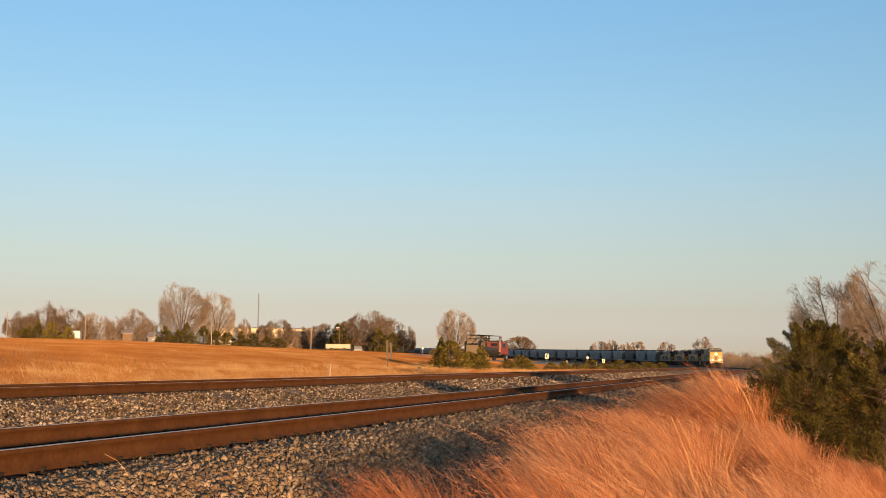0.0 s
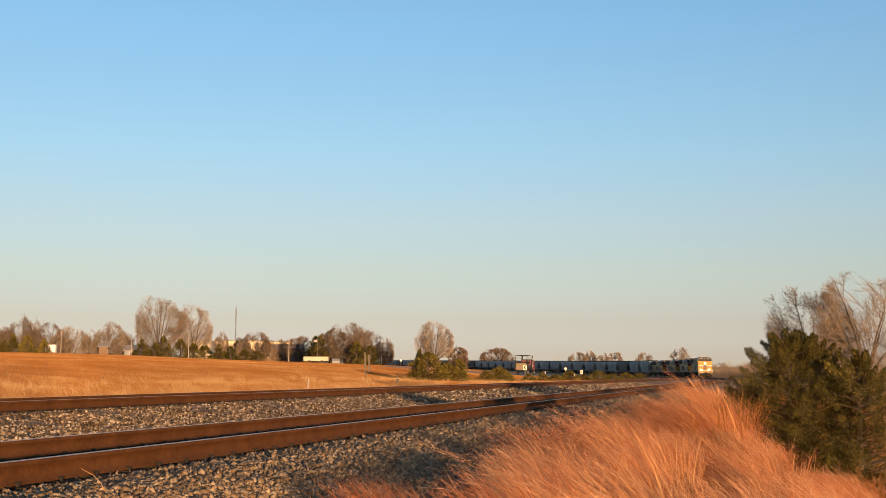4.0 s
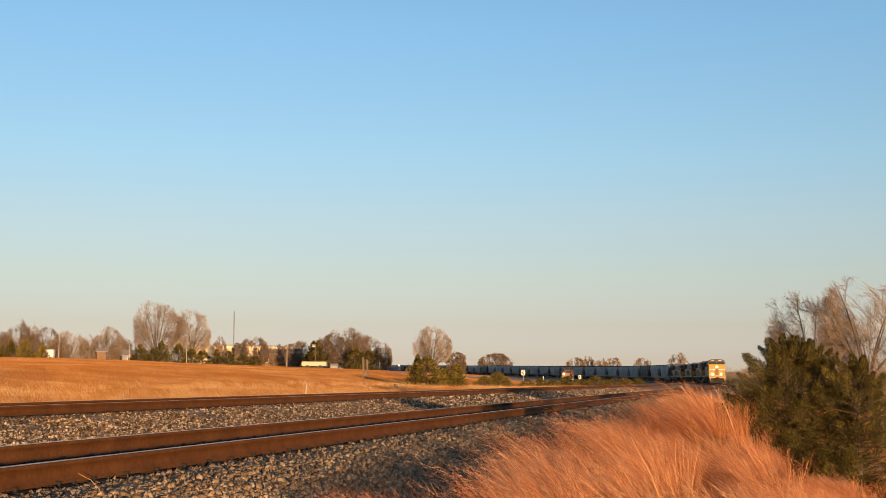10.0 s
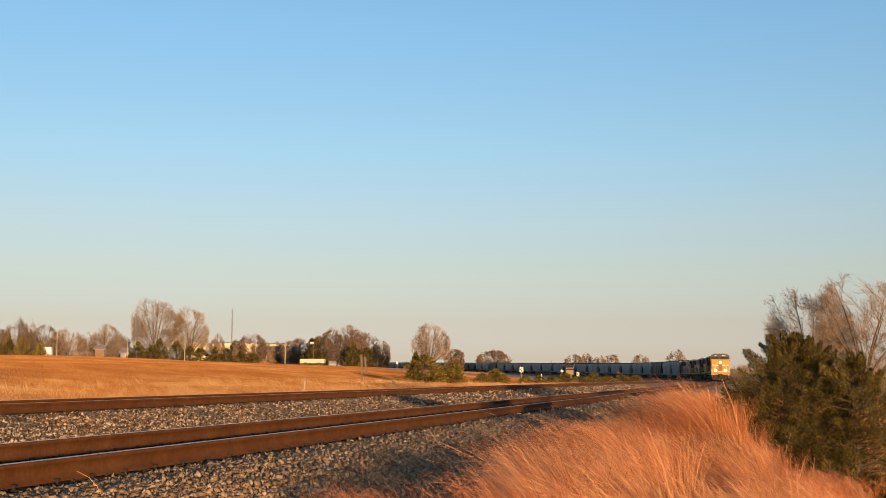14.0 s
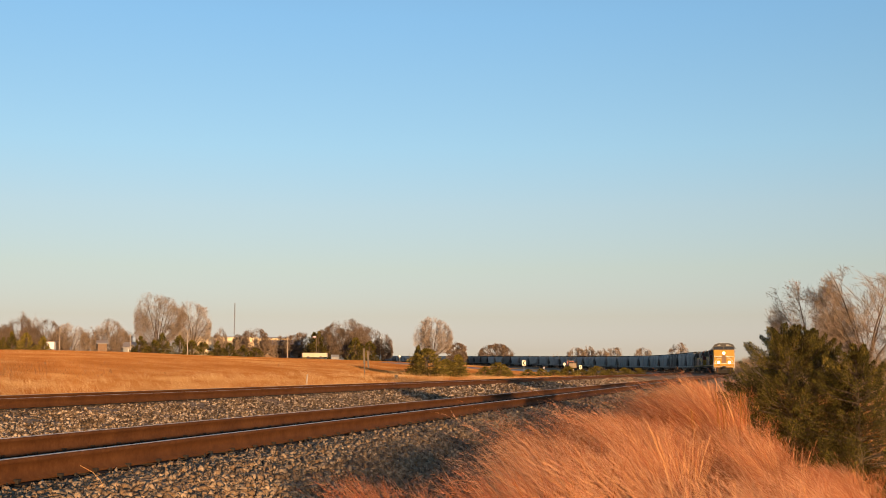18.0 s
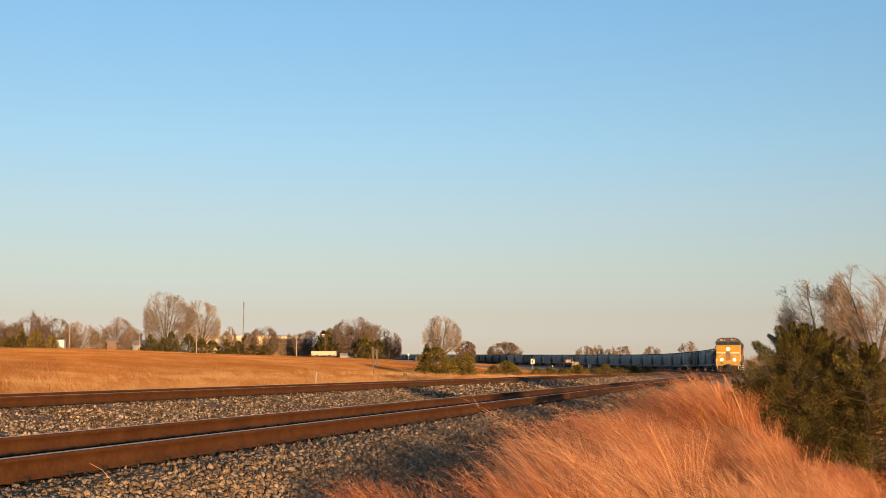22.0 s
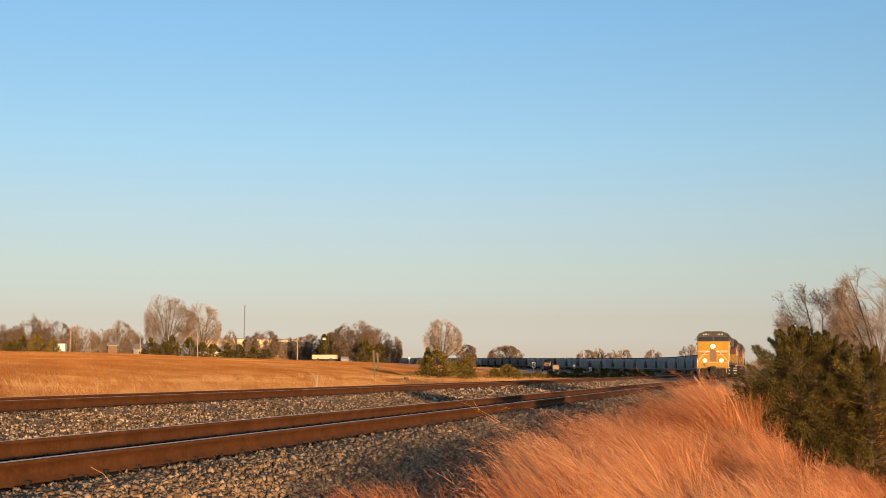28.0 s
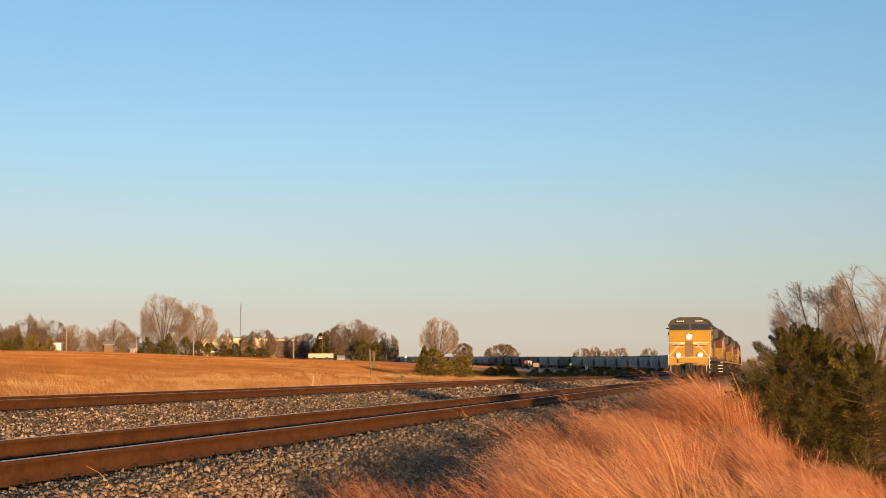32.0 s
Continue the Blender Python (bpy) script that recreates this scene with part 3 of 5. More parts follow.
        fit("mirror", Geo().box(s * 1.60, -8.62, 3.35, s * 1.68, -8.58, 3.58), DARK, t, "small side mirror")
        # ditch light on the front deck
        d = fit("ditch_light", Geo().tube((s * 0.80, -10.30, 1.72), (s * 0.80, -10.05, 1.72), 0.17, n=16), BLACK, t)
        fit("lens", Geo().tube((s * 0.80, -10.325, 1.72), (s * 0.80, -10.295, 1.72), 0.135, n=16), LAMP if lit else GLASS, d, "lit lens" if lit else "")
        if lit:
            fit("glare_disc", Geo().tube((s * 0.80, -10.31, 1.72), (s * 0.80, -10.29, 1.72), 0.18, n=16), GLARE, d, "warm glowing disc for the lamp's glare")
        # handrails
        g = Geo()
        rail_tube(g, [(s * 1.50, -10.95, 0.75), (s * 1.50, -10.95, 1.55), (s * 0.62, -10.92, 2.62), (s * 0.30, -10.92, 2.62)], 0.017)
        rail_tube(g, [(s * 1.50, -10.9, 1.5), (s * 1.52, -8.7, 2.55), (s * 1.53, -8.7, 1.5)])
        fit("front_handrail", g, WHITE if lit else DARK, t, "white front handrail")
        g = Geo()
        rail_tube(g, [(s * 1.52, -6.1, 2.55), (s * 1.52, 10.8, 2.55)], 0.015)
        for k in range(11):
            rail_tube(g, [(s * 1.52, -6.1 + 1.69 * k, 1.5), (s * 1.52, -6.1 + 1.69 * k, 2.55)], 0.015)
        fit("side_handrail", g, lower, t)
        for k in range(4):
            fit("step", Geo().box(s * 1.15, -10.55, 0.45 + 0.27 * k, s * 1.56, -10.15, 0.49 + 0.27 * k), WHITE if lit else DARK, t)
            fit("step", Geo().box(s * 1.15, 10.25, 0.45 + 0.27 * k, s * 1.56, 10.65, 0.49 + 0.27 * k), WHITE if lit else DARK, t)
        fit("sill_stripe", Geo().box(s * 1.55, -10.7, 1.30, s * 1.585, 10.85, 1.46), band, t, "painted side sill")
        for k in range(9):
            fit("hood_door", Geo().box(s * 0.945, -5.0 + 1.25 * k, 1.75, s * 0.965, -3.9 + 1.25 * k, 3.1), lower if k % 2 else body, t)
        fit("radiator_grille", Geo().box(s * 1.40, 6.2, 3.55, s * 1.46, 10.0, 4.25), DARK, t)
        fit("intake_grille", Geo().box(s * 0.95, -5.6, 3.3, s * 1.02, -2.2, 4.1), DARK, t)
        if not lit:
            fit("cabinet_band", Geo().box(s * 1.455, -6.1, 2.5, s * 1.475, -3.65, 3.0), band, t, "broad painted stripe")
        fit("cab_band", Geo().box(s * 1.55, -8.9, 2.3, s * 1.575, -6.25, 2.95 if lit else 3.1), lower if lit else band, t, "painted stripe below the side windows")
        fit("hood_band", Geo().box(s * 0.95, -6.1, 2.95 if not lit else 3.05, s * 0.972, 10.2, 3.32), band, t, "coloured stripe along the hood")
    hl = fit("headlight", Geo().box(-0.21, -9.14 if not lit else -10.16, 2.93, 0.21, -9.0 if not lit else -10.05, 3.43), BLACK, t)
    for s in (-1, 1):
        y = -9.16 if not lit else -10.18
        fit("lens", Geo().tube((0, y, 3.17 + s * 0.08), (0, y + 0.03, 3.17 + s * 0.06), 0.15, n=16), LAMP if lit else GLASS, hl, "lit lens" if lit else "")
    if lit:
        # glare round the headlight, modelled as a glowing disc wider than its housing
        fit("glare_disc", Geo().tube((0, -10.17, 3.17), (0, -10.15, 3.17), 0.23, n=18), GLARE, hl, "warm glowing disc for the lamp's glare")
    fit("hood", Geo().sweep([(-0.95, 1.53), (0.95, 1.53), (0.95, 4.2), (0.7, 4.42), (-0.7, 4.42), (-0.95, 4.2)], -6.2, 10.2), body, t, "long hood with rows of doors", bevel=0.03)
    fit("radiator_housing", Geo().sweep([(-0.9, 3.3), (0.9, 3.3), (1.42, 3.5), (1.42, 4.35), (1.1, 4.62), (-1.1, 4.62), (-1.42, 4.35), (-1.42, 3.5)], 5.6, 10.4), GREY, t, "flared radiator housing", bevel=0.03)
    fit("equipment_cabinet", Geo().box(-1.46, -6.15, 1.56, 1.46, -3.6, 3.9), GREY, t, "wide dark grey cabinet behind the cab", bevel=0.03)
    fit("dynamic_brake_box", Geo().box(-1.46, -6.1, 3.9, 1.46, -2.0, 4.55, top=(0.8, 1)), GREY, t, bevel=0.03)
    fit("exhaust_stack", Geo().box(-0.35, 0.8, 4.4, 0.35, 1.9, 4.72), DARK, t)
    fit("air_horn", Geo().tube((0.2, -7.6, 4.82), (0.2, -7.1, 4.82), 0.07, 0.03, n=8).box(0.15, -7.4, 4.7, 0.25, -7.3, 4.82), STEEL, t)
    fit("antenna_dome", Geo().ball((-0.3, -7.4, 4.76), 0.16, squash=(1, 1, 0.6)), WHITE, t)
    fit("pilot_plow", Geo().sweep([(-1.5, 0.9), (1.5, 0.9), (1.42, 0.22), (0.7, 0.10), (-0.7, 0.10), (-1.42, 0.22)], -11.0, -10.8), DARK, t, "grimy steel snow plow", bevel=0.02)
    fit("anticlimber", Geo().box(-0.75, -11.05, 1.12, 0.75, -10.6, 1.42), body, t, bevel=0.02)
    fit("end_plate", Geo().box(-1.5, -10.85, 0.92, 1.5, -10.7, 1.52), body, t, bevel=0.02)
    for y0, y1 in ((-11.5, -10.6), (10.7, 11.5)):
        fit("coupler", Geo().box(-0.13, y0, 0.75, 0.13, y1, 1.0).box(-0.2, y0 if y0 < 0 else y1 - 0.3, 0.68, 0.2, (y0 + 0.3) if y0 < 0 else y1, 1.06), DARK, t, bevel=0.02)
    fit("coupler_pocket", Geo().box(-0.32, -11.08, 0.62, 0.32, -10.98, 1.12), BLACK, t, bevel=0.02)
    for s in (-1, 1):
        fit("plow_brace", Geo().box(s * 0.95 - 0.05, -11.06, 0.2, s * 0.95 + 0.05, -10.98, 0.98), RUST, t)
        fit("uncoupling_lever", Geo().tube((s * 0.25, -11.1, 1.08), (s * 1.42, -11.1, 1.02), 0.022, n=5), STEEL, t)
        fit("grab_iron", Geo().tube((s * 1.3, -11.06, 0.5), (s * 1.3, -11.06, 0.95), 0.02, n=5), WHITE if lit else DARK, t)
    for s in (-0.5, -0.25, 0.3, 0.55):
        fit("air_hose", Geo().tube((s, -11.05, 1.0), (s, -11.12, 0.45), 0.03, n=6), BLACK, t)
    sets = bogie(t, -6.6, 3, 0.53, 1.85, CACHE) + bogie(t, 6.6, 3, 0.53, 1.85, CACHE)
    return t, sets


def hopper(paint, label):
    """A covered hopper car, 16.4 m over its ends, centred on y = 0."""
    t = thing("hopper_car", label, "freight car", group="hopper cars of the train")
    top, low = 4.25, 1.15
    body = Geo()
    body.add([(-1.5, -5.6, 1.5), (1.5, -5.6, 1.5), (1.5, 5.6, 1.5), (-1.5, 5.6, 1.5), (-1.6, -7.15, 3.4), (1.6, -7.15, 3.4), (1.6, 7.15, 3.4), (-1.6, 7.15, 3.4), (-1.45, -7.15, top), (1.45, -7.15, top), (1.45, 7.15, top), (-1.45, 7.15, top)],
             [(0, 3, 2, 1), (0, 1, 5, 4), (1, 2, 6, 5), (2, 3, 7, 6), (3, 0, 4, 7), (4, 5, 9, 8), (5, 6, 10, 9), (6, 7, 11, 10), (7, 4, 8, 11), (8, 9, 10, 11)])
    part("body", body, paint, t, bevel=0.05)
    for s in (-1, 1):
        part("side_sill", Geo().box(s * 1.38, -7.9, 1.12, s * 1.5, 7.9, 1.4), paint, t)
        part("running_board", Geo().box(s * 0.55, -7.9, 4.42, s * 1.1, 7.9, 4.47), DARK, t, "dark roof walkway")
    for k in range(3):
        y = -4.4 + 4.4 * k
        part("discharge_chute", Geo().add([(-1.4, y - 2.1, 1.95), (1.4, y - 2.1, 1.95), (1.4, y + 2.1, 1.95), (-1.4, y + 2.1, 1.95), (-0.5, y - 0.5, 0.45), (0.5, y - 0.5, 0.45), (0.5, y + 0.5, 0.45), (-0.5, y + 0.5, 0.45)], [(0, 1, 2, 3), (7, 6, 5, 4), (0, 4, 5, 1), (1, 5, 6, 2), (2, 6, 7, 3), (3, 7, 4, 0)]), paint, t)
    for k in range(5):
        y = -5.6 + 2.8 * k
        for s in (-1, 1):
            part("rib", Geo().box(s * 1.48, y - 0.05, 1.4, s * 1.63, y + 0.05, 4.1), paint, t)
    part("roof", Geo().box(-1.2, -7.2, 4.2, 1.2, 7.2, 4.44), DARK, t)
    part("hatch", Geo().box(-0.35, -7.2, 4.28, 0.35, 7.2, 4.5), DARK, t, "long trough hatch")
    for s in (-1, 1):
        part("end_frame", Geo().box(-1.45, s * 8.0 - 0.06, 1.12, 1.45, s * 8.0 + 0.06, 1.4).tube((-1.35, s * 7.9, 1.4), (-1.2, s * 7.6, 3.6), 0.06, n=5).tube((1.35, s * 7.9, 1.4), (1.2, s * 7.6, 3.6), 0.06, n=5), DARK, t)
        part("ladder", Geo().tube((1.42, s * 7.95, 1.2), (1.42, s * 7.7, 4.3), 0.03, n=4).tube((1.42, s * 7.55, 1.2), (1.42, s * 7.4, 4.3), 0.03, n=4), DARK, t)
        part("coupler", Geo().box(-0.15, s * 8.0, 0.75, 0.15, s * 8.35, 1.0), DARK, t)
    bogie(t, -6.3, 2, 0.46, 1.75, CACHE)
    bogie(t, 6.3, 2, 0.46, 1.75, CACHE)
    return t


SPEED, FRONT = 6.03, 285.5
TRAIN = []  # thing, how far its middle trails the train's front, half the distance between its bogies
lead, lead_wheels = locomotive("yellow diesel locomotive with grey roof and lit headlights leading the train", YELLOW, GREY, RED, WHITE, True)
TRAIN.append((lead, 11.3, 6.6))
second, _ = locomotive("dark red and yellow diesel locomotive coupled second", RED, DARK, YELLOW, YELLOW, False)
TRAIN.append((second, 34.3, 6.6))
third = copy_thing(second, Matrix())
tagged(third, "dark red and yellow diesel locomotive coupled third")
TRAIN.append((third, 57.3, 6.6))
fourth = copy_thing(second, Matrix())
tagged(fourth, "dark red and yellow diesel locomotive coupled fourth")
TRAIN.append((fourth, 80.3, 6.6))
light = hopper(HOPPER, "light grey covered hopper car with ribbed sides")
dusky = hopper(HOPPER_DARK, "dark grey covered hopper car with ribbed sides")
back = 80.3 + 11.6 + 8.5
DARK_CARS = (2, 18, 21, 22, 23, 24, 25, 26, 34, 35, 41, 47, 48, 55)
for k in range(62):
    kind = dusky if k in DARK_CARS else light
    car = kind if k in (1, 2) else copy_thing(kind, Matrix())
    TRAIN.append((car, back, 6.3))
    back += 16.7


def front_at(t):
    """How far along the line the train's front stands; it gathers speed near the end."""
    return FRONT - SPEED * t - 0.06 * max(0.0, t - 22.5) ** 2


def train_rows(trail, half, step=1.0):
    rows = []
    for k in range(int(32 / step) + 1):
        l = front_at(k * step) + trail
        ax, ay, _ = on_track(l - half)
        bx, by, _ = on_track(l + half)
        turn = math.degrees(math.atan2(-(bx - ax), by - ay))
        za, zb = float(climb(l - half)), float(climb(l + half))
        rows.append((k * step, pose((ax + bx) / 2, (ay + by) / 2, (za + zb) / 2 + 0.002, math.degrees(math.atan2(zb - za, 2 * half)), 0, turn)))
    return rows


# ---- plants ----
def limbs(segs, mat, name, n=3):
    """Tapered sticks from rows of (start, end, radius at start, radius at end)."""
    s = np.array(segs, float)
    a, b, ra, rb = s[:, :3], s[:, 3:6], s[:, 6], s[:, 7]
    w = b - a
    w /= np.linalg.norm(w, axis=1)[:, None] + 1e-9
    ref = np.where(np.abs(w[:, 2:3]) > 0.9, [[1.0, 0, 0]], [[0, 0, 1.0]])
    u = np.cross(w, ref)
    u /= np.linalg.norm(u, axis=1)[:, None]
    t = np.cross(w, u)
    v = np.zeros((len(s), 2 * n, 3))
    for k in range(n):
        c, d = math.cos(2 * math.pi * k / n), math.sin(2 * math.pi * k / n)
        v[:, k] = a + ra[:, None] * (u * c + t * d)
        v[:, n + k] = b + rb[:, None] * (u * c + t * d)
    q = np.array([(k, (k + 1) % n, n + (k + 1) % n, n + k) for k in range(n)])
    f = (q[None] + (np.arange(len(s)) * 2 * n)[:, None, None]).reshape(-1, 4)
    return bulk(name, v.reshape(-1, 3), f, mat, smooth=True)


def ribbons(segs, mat, name, rng):
    """Flat tapered slivers for the finest twigs, each turned its own way."""
    s = np.array(segs, float)
    a, b = s[:, :3], s[:, 3:6]
    w = b - a
    u = np.cross(w, rng.normal(0, 1, (len(s), 3)))
    u *= 1.25 / (np.linalg.norm(u, axis=1)[:, None] + 1e-9)
    v = np.stack([a - u * s[:, 6:7], a + u * s[:, 6:7], b + u * s[:, 7:8], b - u * s[:, 7:8]], 1)
    return bulk(name, v.reshape(-1, 3), np.arange(len(s) * 4).reshape(-1, 4), mat)


def grow(rng, start, along, length, inside, stray, wind, straight):
    """Young branches from their starts: control points of gentle curves that stay inside the rounded crown."""
    mid, radii, lobes = inside
    n = len(start)
    out = (start - mid) / radii ** 2
    out /= np.linalg.norm(out, axis=1)[:, None] + 1e-6
    d = along * straight + out * 0.45 + rng.normal(0, stray, (n, 3)) + np.array([-0.35 * wind, 0, 0.12])
    d /= np.linalg.norm(d, axis=1)[:, None] + 1e-6
    ln = length * rng.uniform(0.55, 1.25, (n, 1))
    end = start + d * ln
    off = (end - mid) / radii
    far = np.linalg.norm(off, axis=1)[:, None]
    lim = (1 + lobes[4, 0] * np.sin((off / (far + 1e-6)) @ lobes[:3] + lobes[3]).sum(1))[:, None] * rng.uniform(0.80, 1.02, (n, 1))
    end = np.where(far > lim, mid + (end - mid) * lim / far, end)
    bend = (start + end) / 2 + rng.normal(0, 0.07, (n, 3)) * ln + np.array([0, 0, -0.03]) * ln
    return start, bend, end


def along_curve(curve, f):
    a, b, c = curve
    f = f[:, None]
    at = a * (1 - f) ** 2 + 2 * b * f * (1 - f) + c * f * f
    way = (b - a) * (1 - f) + (c - b) * f
    return at, way / (np.linalg.norm(way, axis=1)[:, None] + 1e-6)


def pieces(curve, steps, r0, r1, level):
    """Rows of start, end, radii and level for curves cut into steps."""
    n = len(curve[0])
    rows = []
    for k in range(steps):
        p, _ = along_curve(curve, np.full(n, k / steps))
        q, _ = along_curve(curve, np.full(n, (k + 1) / steps))
        rows.append(np.column_stack([p, q, r0 + (r1 - r0) * k / steps, r0 + (r1 - r0) * (k + 1) / steps, np.full(n, level)]))
    return np.concatenate(rows)


def branching(rng, height, width, low=0.15, main=9, split=(12, 9, 7), fine=0.011, wind=0.0, stray=0.5, straight=0.8, arch=0.5, uneven=0.05):
    """Sticks of a bare tree: trunk, limbs that arch outwards, branches, branchlets and twigs."""
    hub = np.array([0.0, 0.0, height * low])
    mid = np.array([-0.06 * wind * width, 0, height * (0.50 + 0.45 * low)])
    radii = np.array([width / 2, width / 2, height - mid[2]])
    lobes = np.concatenate([rng.normal(0, 3.2, (3, 5)), rng.uniform(0, 6.3, (1, 5)), np.full((1, 5), uneven)])
    az = (np.arange(main) + rng.uniform(-0.35, 0.35, main)) * 2.4
    up = (np.arange(main) + 0.5) / main * 1.5 - 0.55
    flat = np.sqrt(np.maximum(0.02, 1 - np.clip(up, -1, 1) ** 2))
    ray = np.stack([np.cos(az) * flat, np.sin(az) * flat, np.minimum(up, 1)], -1)
    swell = 1 + uneven * np.sin(ray @ lobes[:3] + lobes[3]).sum(1)
    tip = mid + radii * ray * (0.84 * swell * rng.uniform(0.8, 1.05, main))[:, None]
    tip[:, 2] = np.maximum(tip[:, 2], height * (low + 0.06))
    root = hub + np.stack([np.zeros(main), np.zeros(main), rng.uniform(-0.25, 0.35, main) * height * low], -1)
    bend = root + (tip - root) * np.array([0.5 - 0.25 * arch, 0.5 - 0.25 * arch, 0.5 + 0.15 * arch]) + rng.normal(0, 0.02, (main, 3)) * height
    limb = root, bend, tip
    stem = 0.012 * height + 0.03 * height ** 0.5 * 0.3
    rows = [np.array([(0, 0, 0, 0, 0, height * low * 0.6, stem * 1.5, stem * 1.15, 1), (0, 0, height * low * 0.6, 0, 0, height * low * 1.35, stem * 1.15, stem * 0.7, 1)], float)]
    rows.append(pieces(limb, 6, np.full(main, stem * 0.62), np.full(main, fine * 2.2), 1))
    size = (width + height * (1 - low)) / 2
    curve = limb
    for k, (many, reach, steps) in enumerate(zip(split, (0.34, 0.19, 0.105), (3, 2, 1))):
        n = len(curve[0])
        at, way = along_curve(tuple(np.repeat(c, many, axis=0) for c in curve), 1 - rng.random(n * many) ** 1.1 * (0.78 if k == 0 else 0.85))
        curve = grow(rng, at, way, reach * size, (mid, radii, lobes), stray, wind, straight)
        thick = fine * (2.4, 1.35, 1.0)[k]
        rows.append(pieces(curve, steps, np.full(n * many, thick), np.full(n * many, thick * 0.6), (1, 2, 3)[k]))
    return np.concatenate(rows)


def bare_tree(x, y, height, width, seed, label, leaves=0, tint=None, group="bare trees", **form):
    rng = np.random.default_rng(seed)
    s = branching(rng, height, width, **form)
    t = thing("tree", label, "tree", group=group, at=pose(x, y, ground_at(x, y) - 0.05))
    part("trunk", limbs(s[s[:, 8] <= 1][:, :8], BARK, "trunk", 5), None, t)
    crown = part("crown", ribbons(s[s[:, 8] > 1][:, :8], tint or TWIG, "crown", rng), None, t, "spreading bare twigs")
    if leaves:
        ends = s[s[:, 8] >= 3][:, 3:6]
        ends = ends[(ends[:, 2] > 0.62 * height) & (np.abs(ends[:, 0] + 0.03 * width) < 0.30 * width)]
        pick = ends[rng.integers(0, len(ends), leaves)] + rng.normal(0, 0.02, (leaves, 3))
        d = rng.normal(0, 1, (leaves, 2, 3)) * 0.009
        v = np.stack([pick - d[:, 0], pick + d[:, 1], pick + d[:, 0], pick - d[:, 1]], 1)
        part("leaves", bulk("leaves", v.reshape(-1, 3), np.arange(leaves * 4).reshape(-1, 4), RUSSET), None, crown, "clinging russet leaves")
    return t


def cedar_meshes(seed, height, width, plumes, needles, size, mat=None, full=1.1, wind=0.0, dome=0.9, puff=1.0):
    """Trunk with boughs; each bough ends in a pointed feather of small needle sprays."""
    rng = np.random.default_rng(seed)
    n = plumes
    zt = 0.05 + 0.95 * rng.random(n) ** 1.1
    az = rng.uniform(0, 2 * math.pi, n)
    out = width / 2 * np.maximum(0.0, 1 - zt ** full) ** dome * rng.uniform(0.72, 1.06, n) + 0.02 * width
    rise = out * rng.uniform(0.15, 0.55, n) / puff + height * 0.10 * zt
    z0 = np.maximum(height * 0.01, height * zt - rise)
    tip = np.stack([np.cos(az) * out - 0.08 * wind * out, np.sin(az) * out, height * zt], -1)
    root = np.stack([np.zeros(n), np.zeros(n), z0], -1)
    elbow = root * 0.42 + tip * 0.58 - np.array([0, 0, 0.05 * height])
    sticks = np.concatenate([np.column_stack([root, elbow, np.full(n, 0.008 * height ** 0.5), np.full(n, 0.0045)]), np.column_stack([elbow, tip, np.full(n, 0.0045), np.full(n, 0.0015)])])
    sticks = np.concatenate([[(0, 0, 0, 0, 0, height * 0.95, 0.045 * height ** 0.5, 0.008)], sticks])
    k = np.repeat(np.arange(n), needles)
    m = len(k)
    f = 0.22 + 0.78 * rng.random(m) ** 0.8
    curve = root[k], elbow[k], tip[k]
    at, way = along_curve(curve, f)
    span = np.linalg.norm(tip - root, axis=1)[k]
    round_it = rng.normal(0, 1, (m, 3))
    round_it -= way * (round_it * way).sum(1)[:, None]
    round_it /= np.linalg.norm(round_it, axis=1)[:, None] + 1e-6
    thick = puff * (0.022 * height + 0.15 * span) * (1.02 - f) ** (0.8 / puff) * rng.random(m) ** 0.5
    base = at + round_it * thick[:, None]
    base[:, 2] = np.maximum(base[:, 2], 0.02)
    d = way * 0.9 + round_it * 0.45 + rng.normal(0, 0.28 * puff, (m, 3)) + np.array([-0.25 * wind, 0, 0.16])
    d /= np.linalg.norm(d, axis=1)[:, None]
    side = np.cross(d, rng.normal(0, 1, (m, 3)))
    side /= np.linalg.norm(side, axis=1)[:, None] + 1e-6
    ln = size * rng.uniform(0.5, 1.3, (m, 1))
    v = np.stack([base, base + d * ln * 0.45 + side * ln * 0.085, base + d * ln, base + d * ln * 0.45 - side * ln * 0.085], 1)
    return limbs(sticks, BARK, "boughs", 4), bulk("foliage", v.reshape(-1, 3), np.arange(m * 4).reshape(-1, 4), mat or CEDAR)


def cedar_tree(x, y, meshes, label, scale=(1, 1, 1), turn=0, group="red cedars", sink=0.04):
    t = thing("cedar_tree", label, "tree", group=group)
    t.matrix_basis = Matrix.LocRotScale((x, y, ground_at(x, y) - sink), Euler((0, 0, turn)), scale)
    part("trunk", meshes[0], None, t)
    part("foliage", meshes[1], None, t, "dense scaly needles")
    return t


SWAYING = []  # thing, its resting pose, sway in degrees, seconds a swing, phase

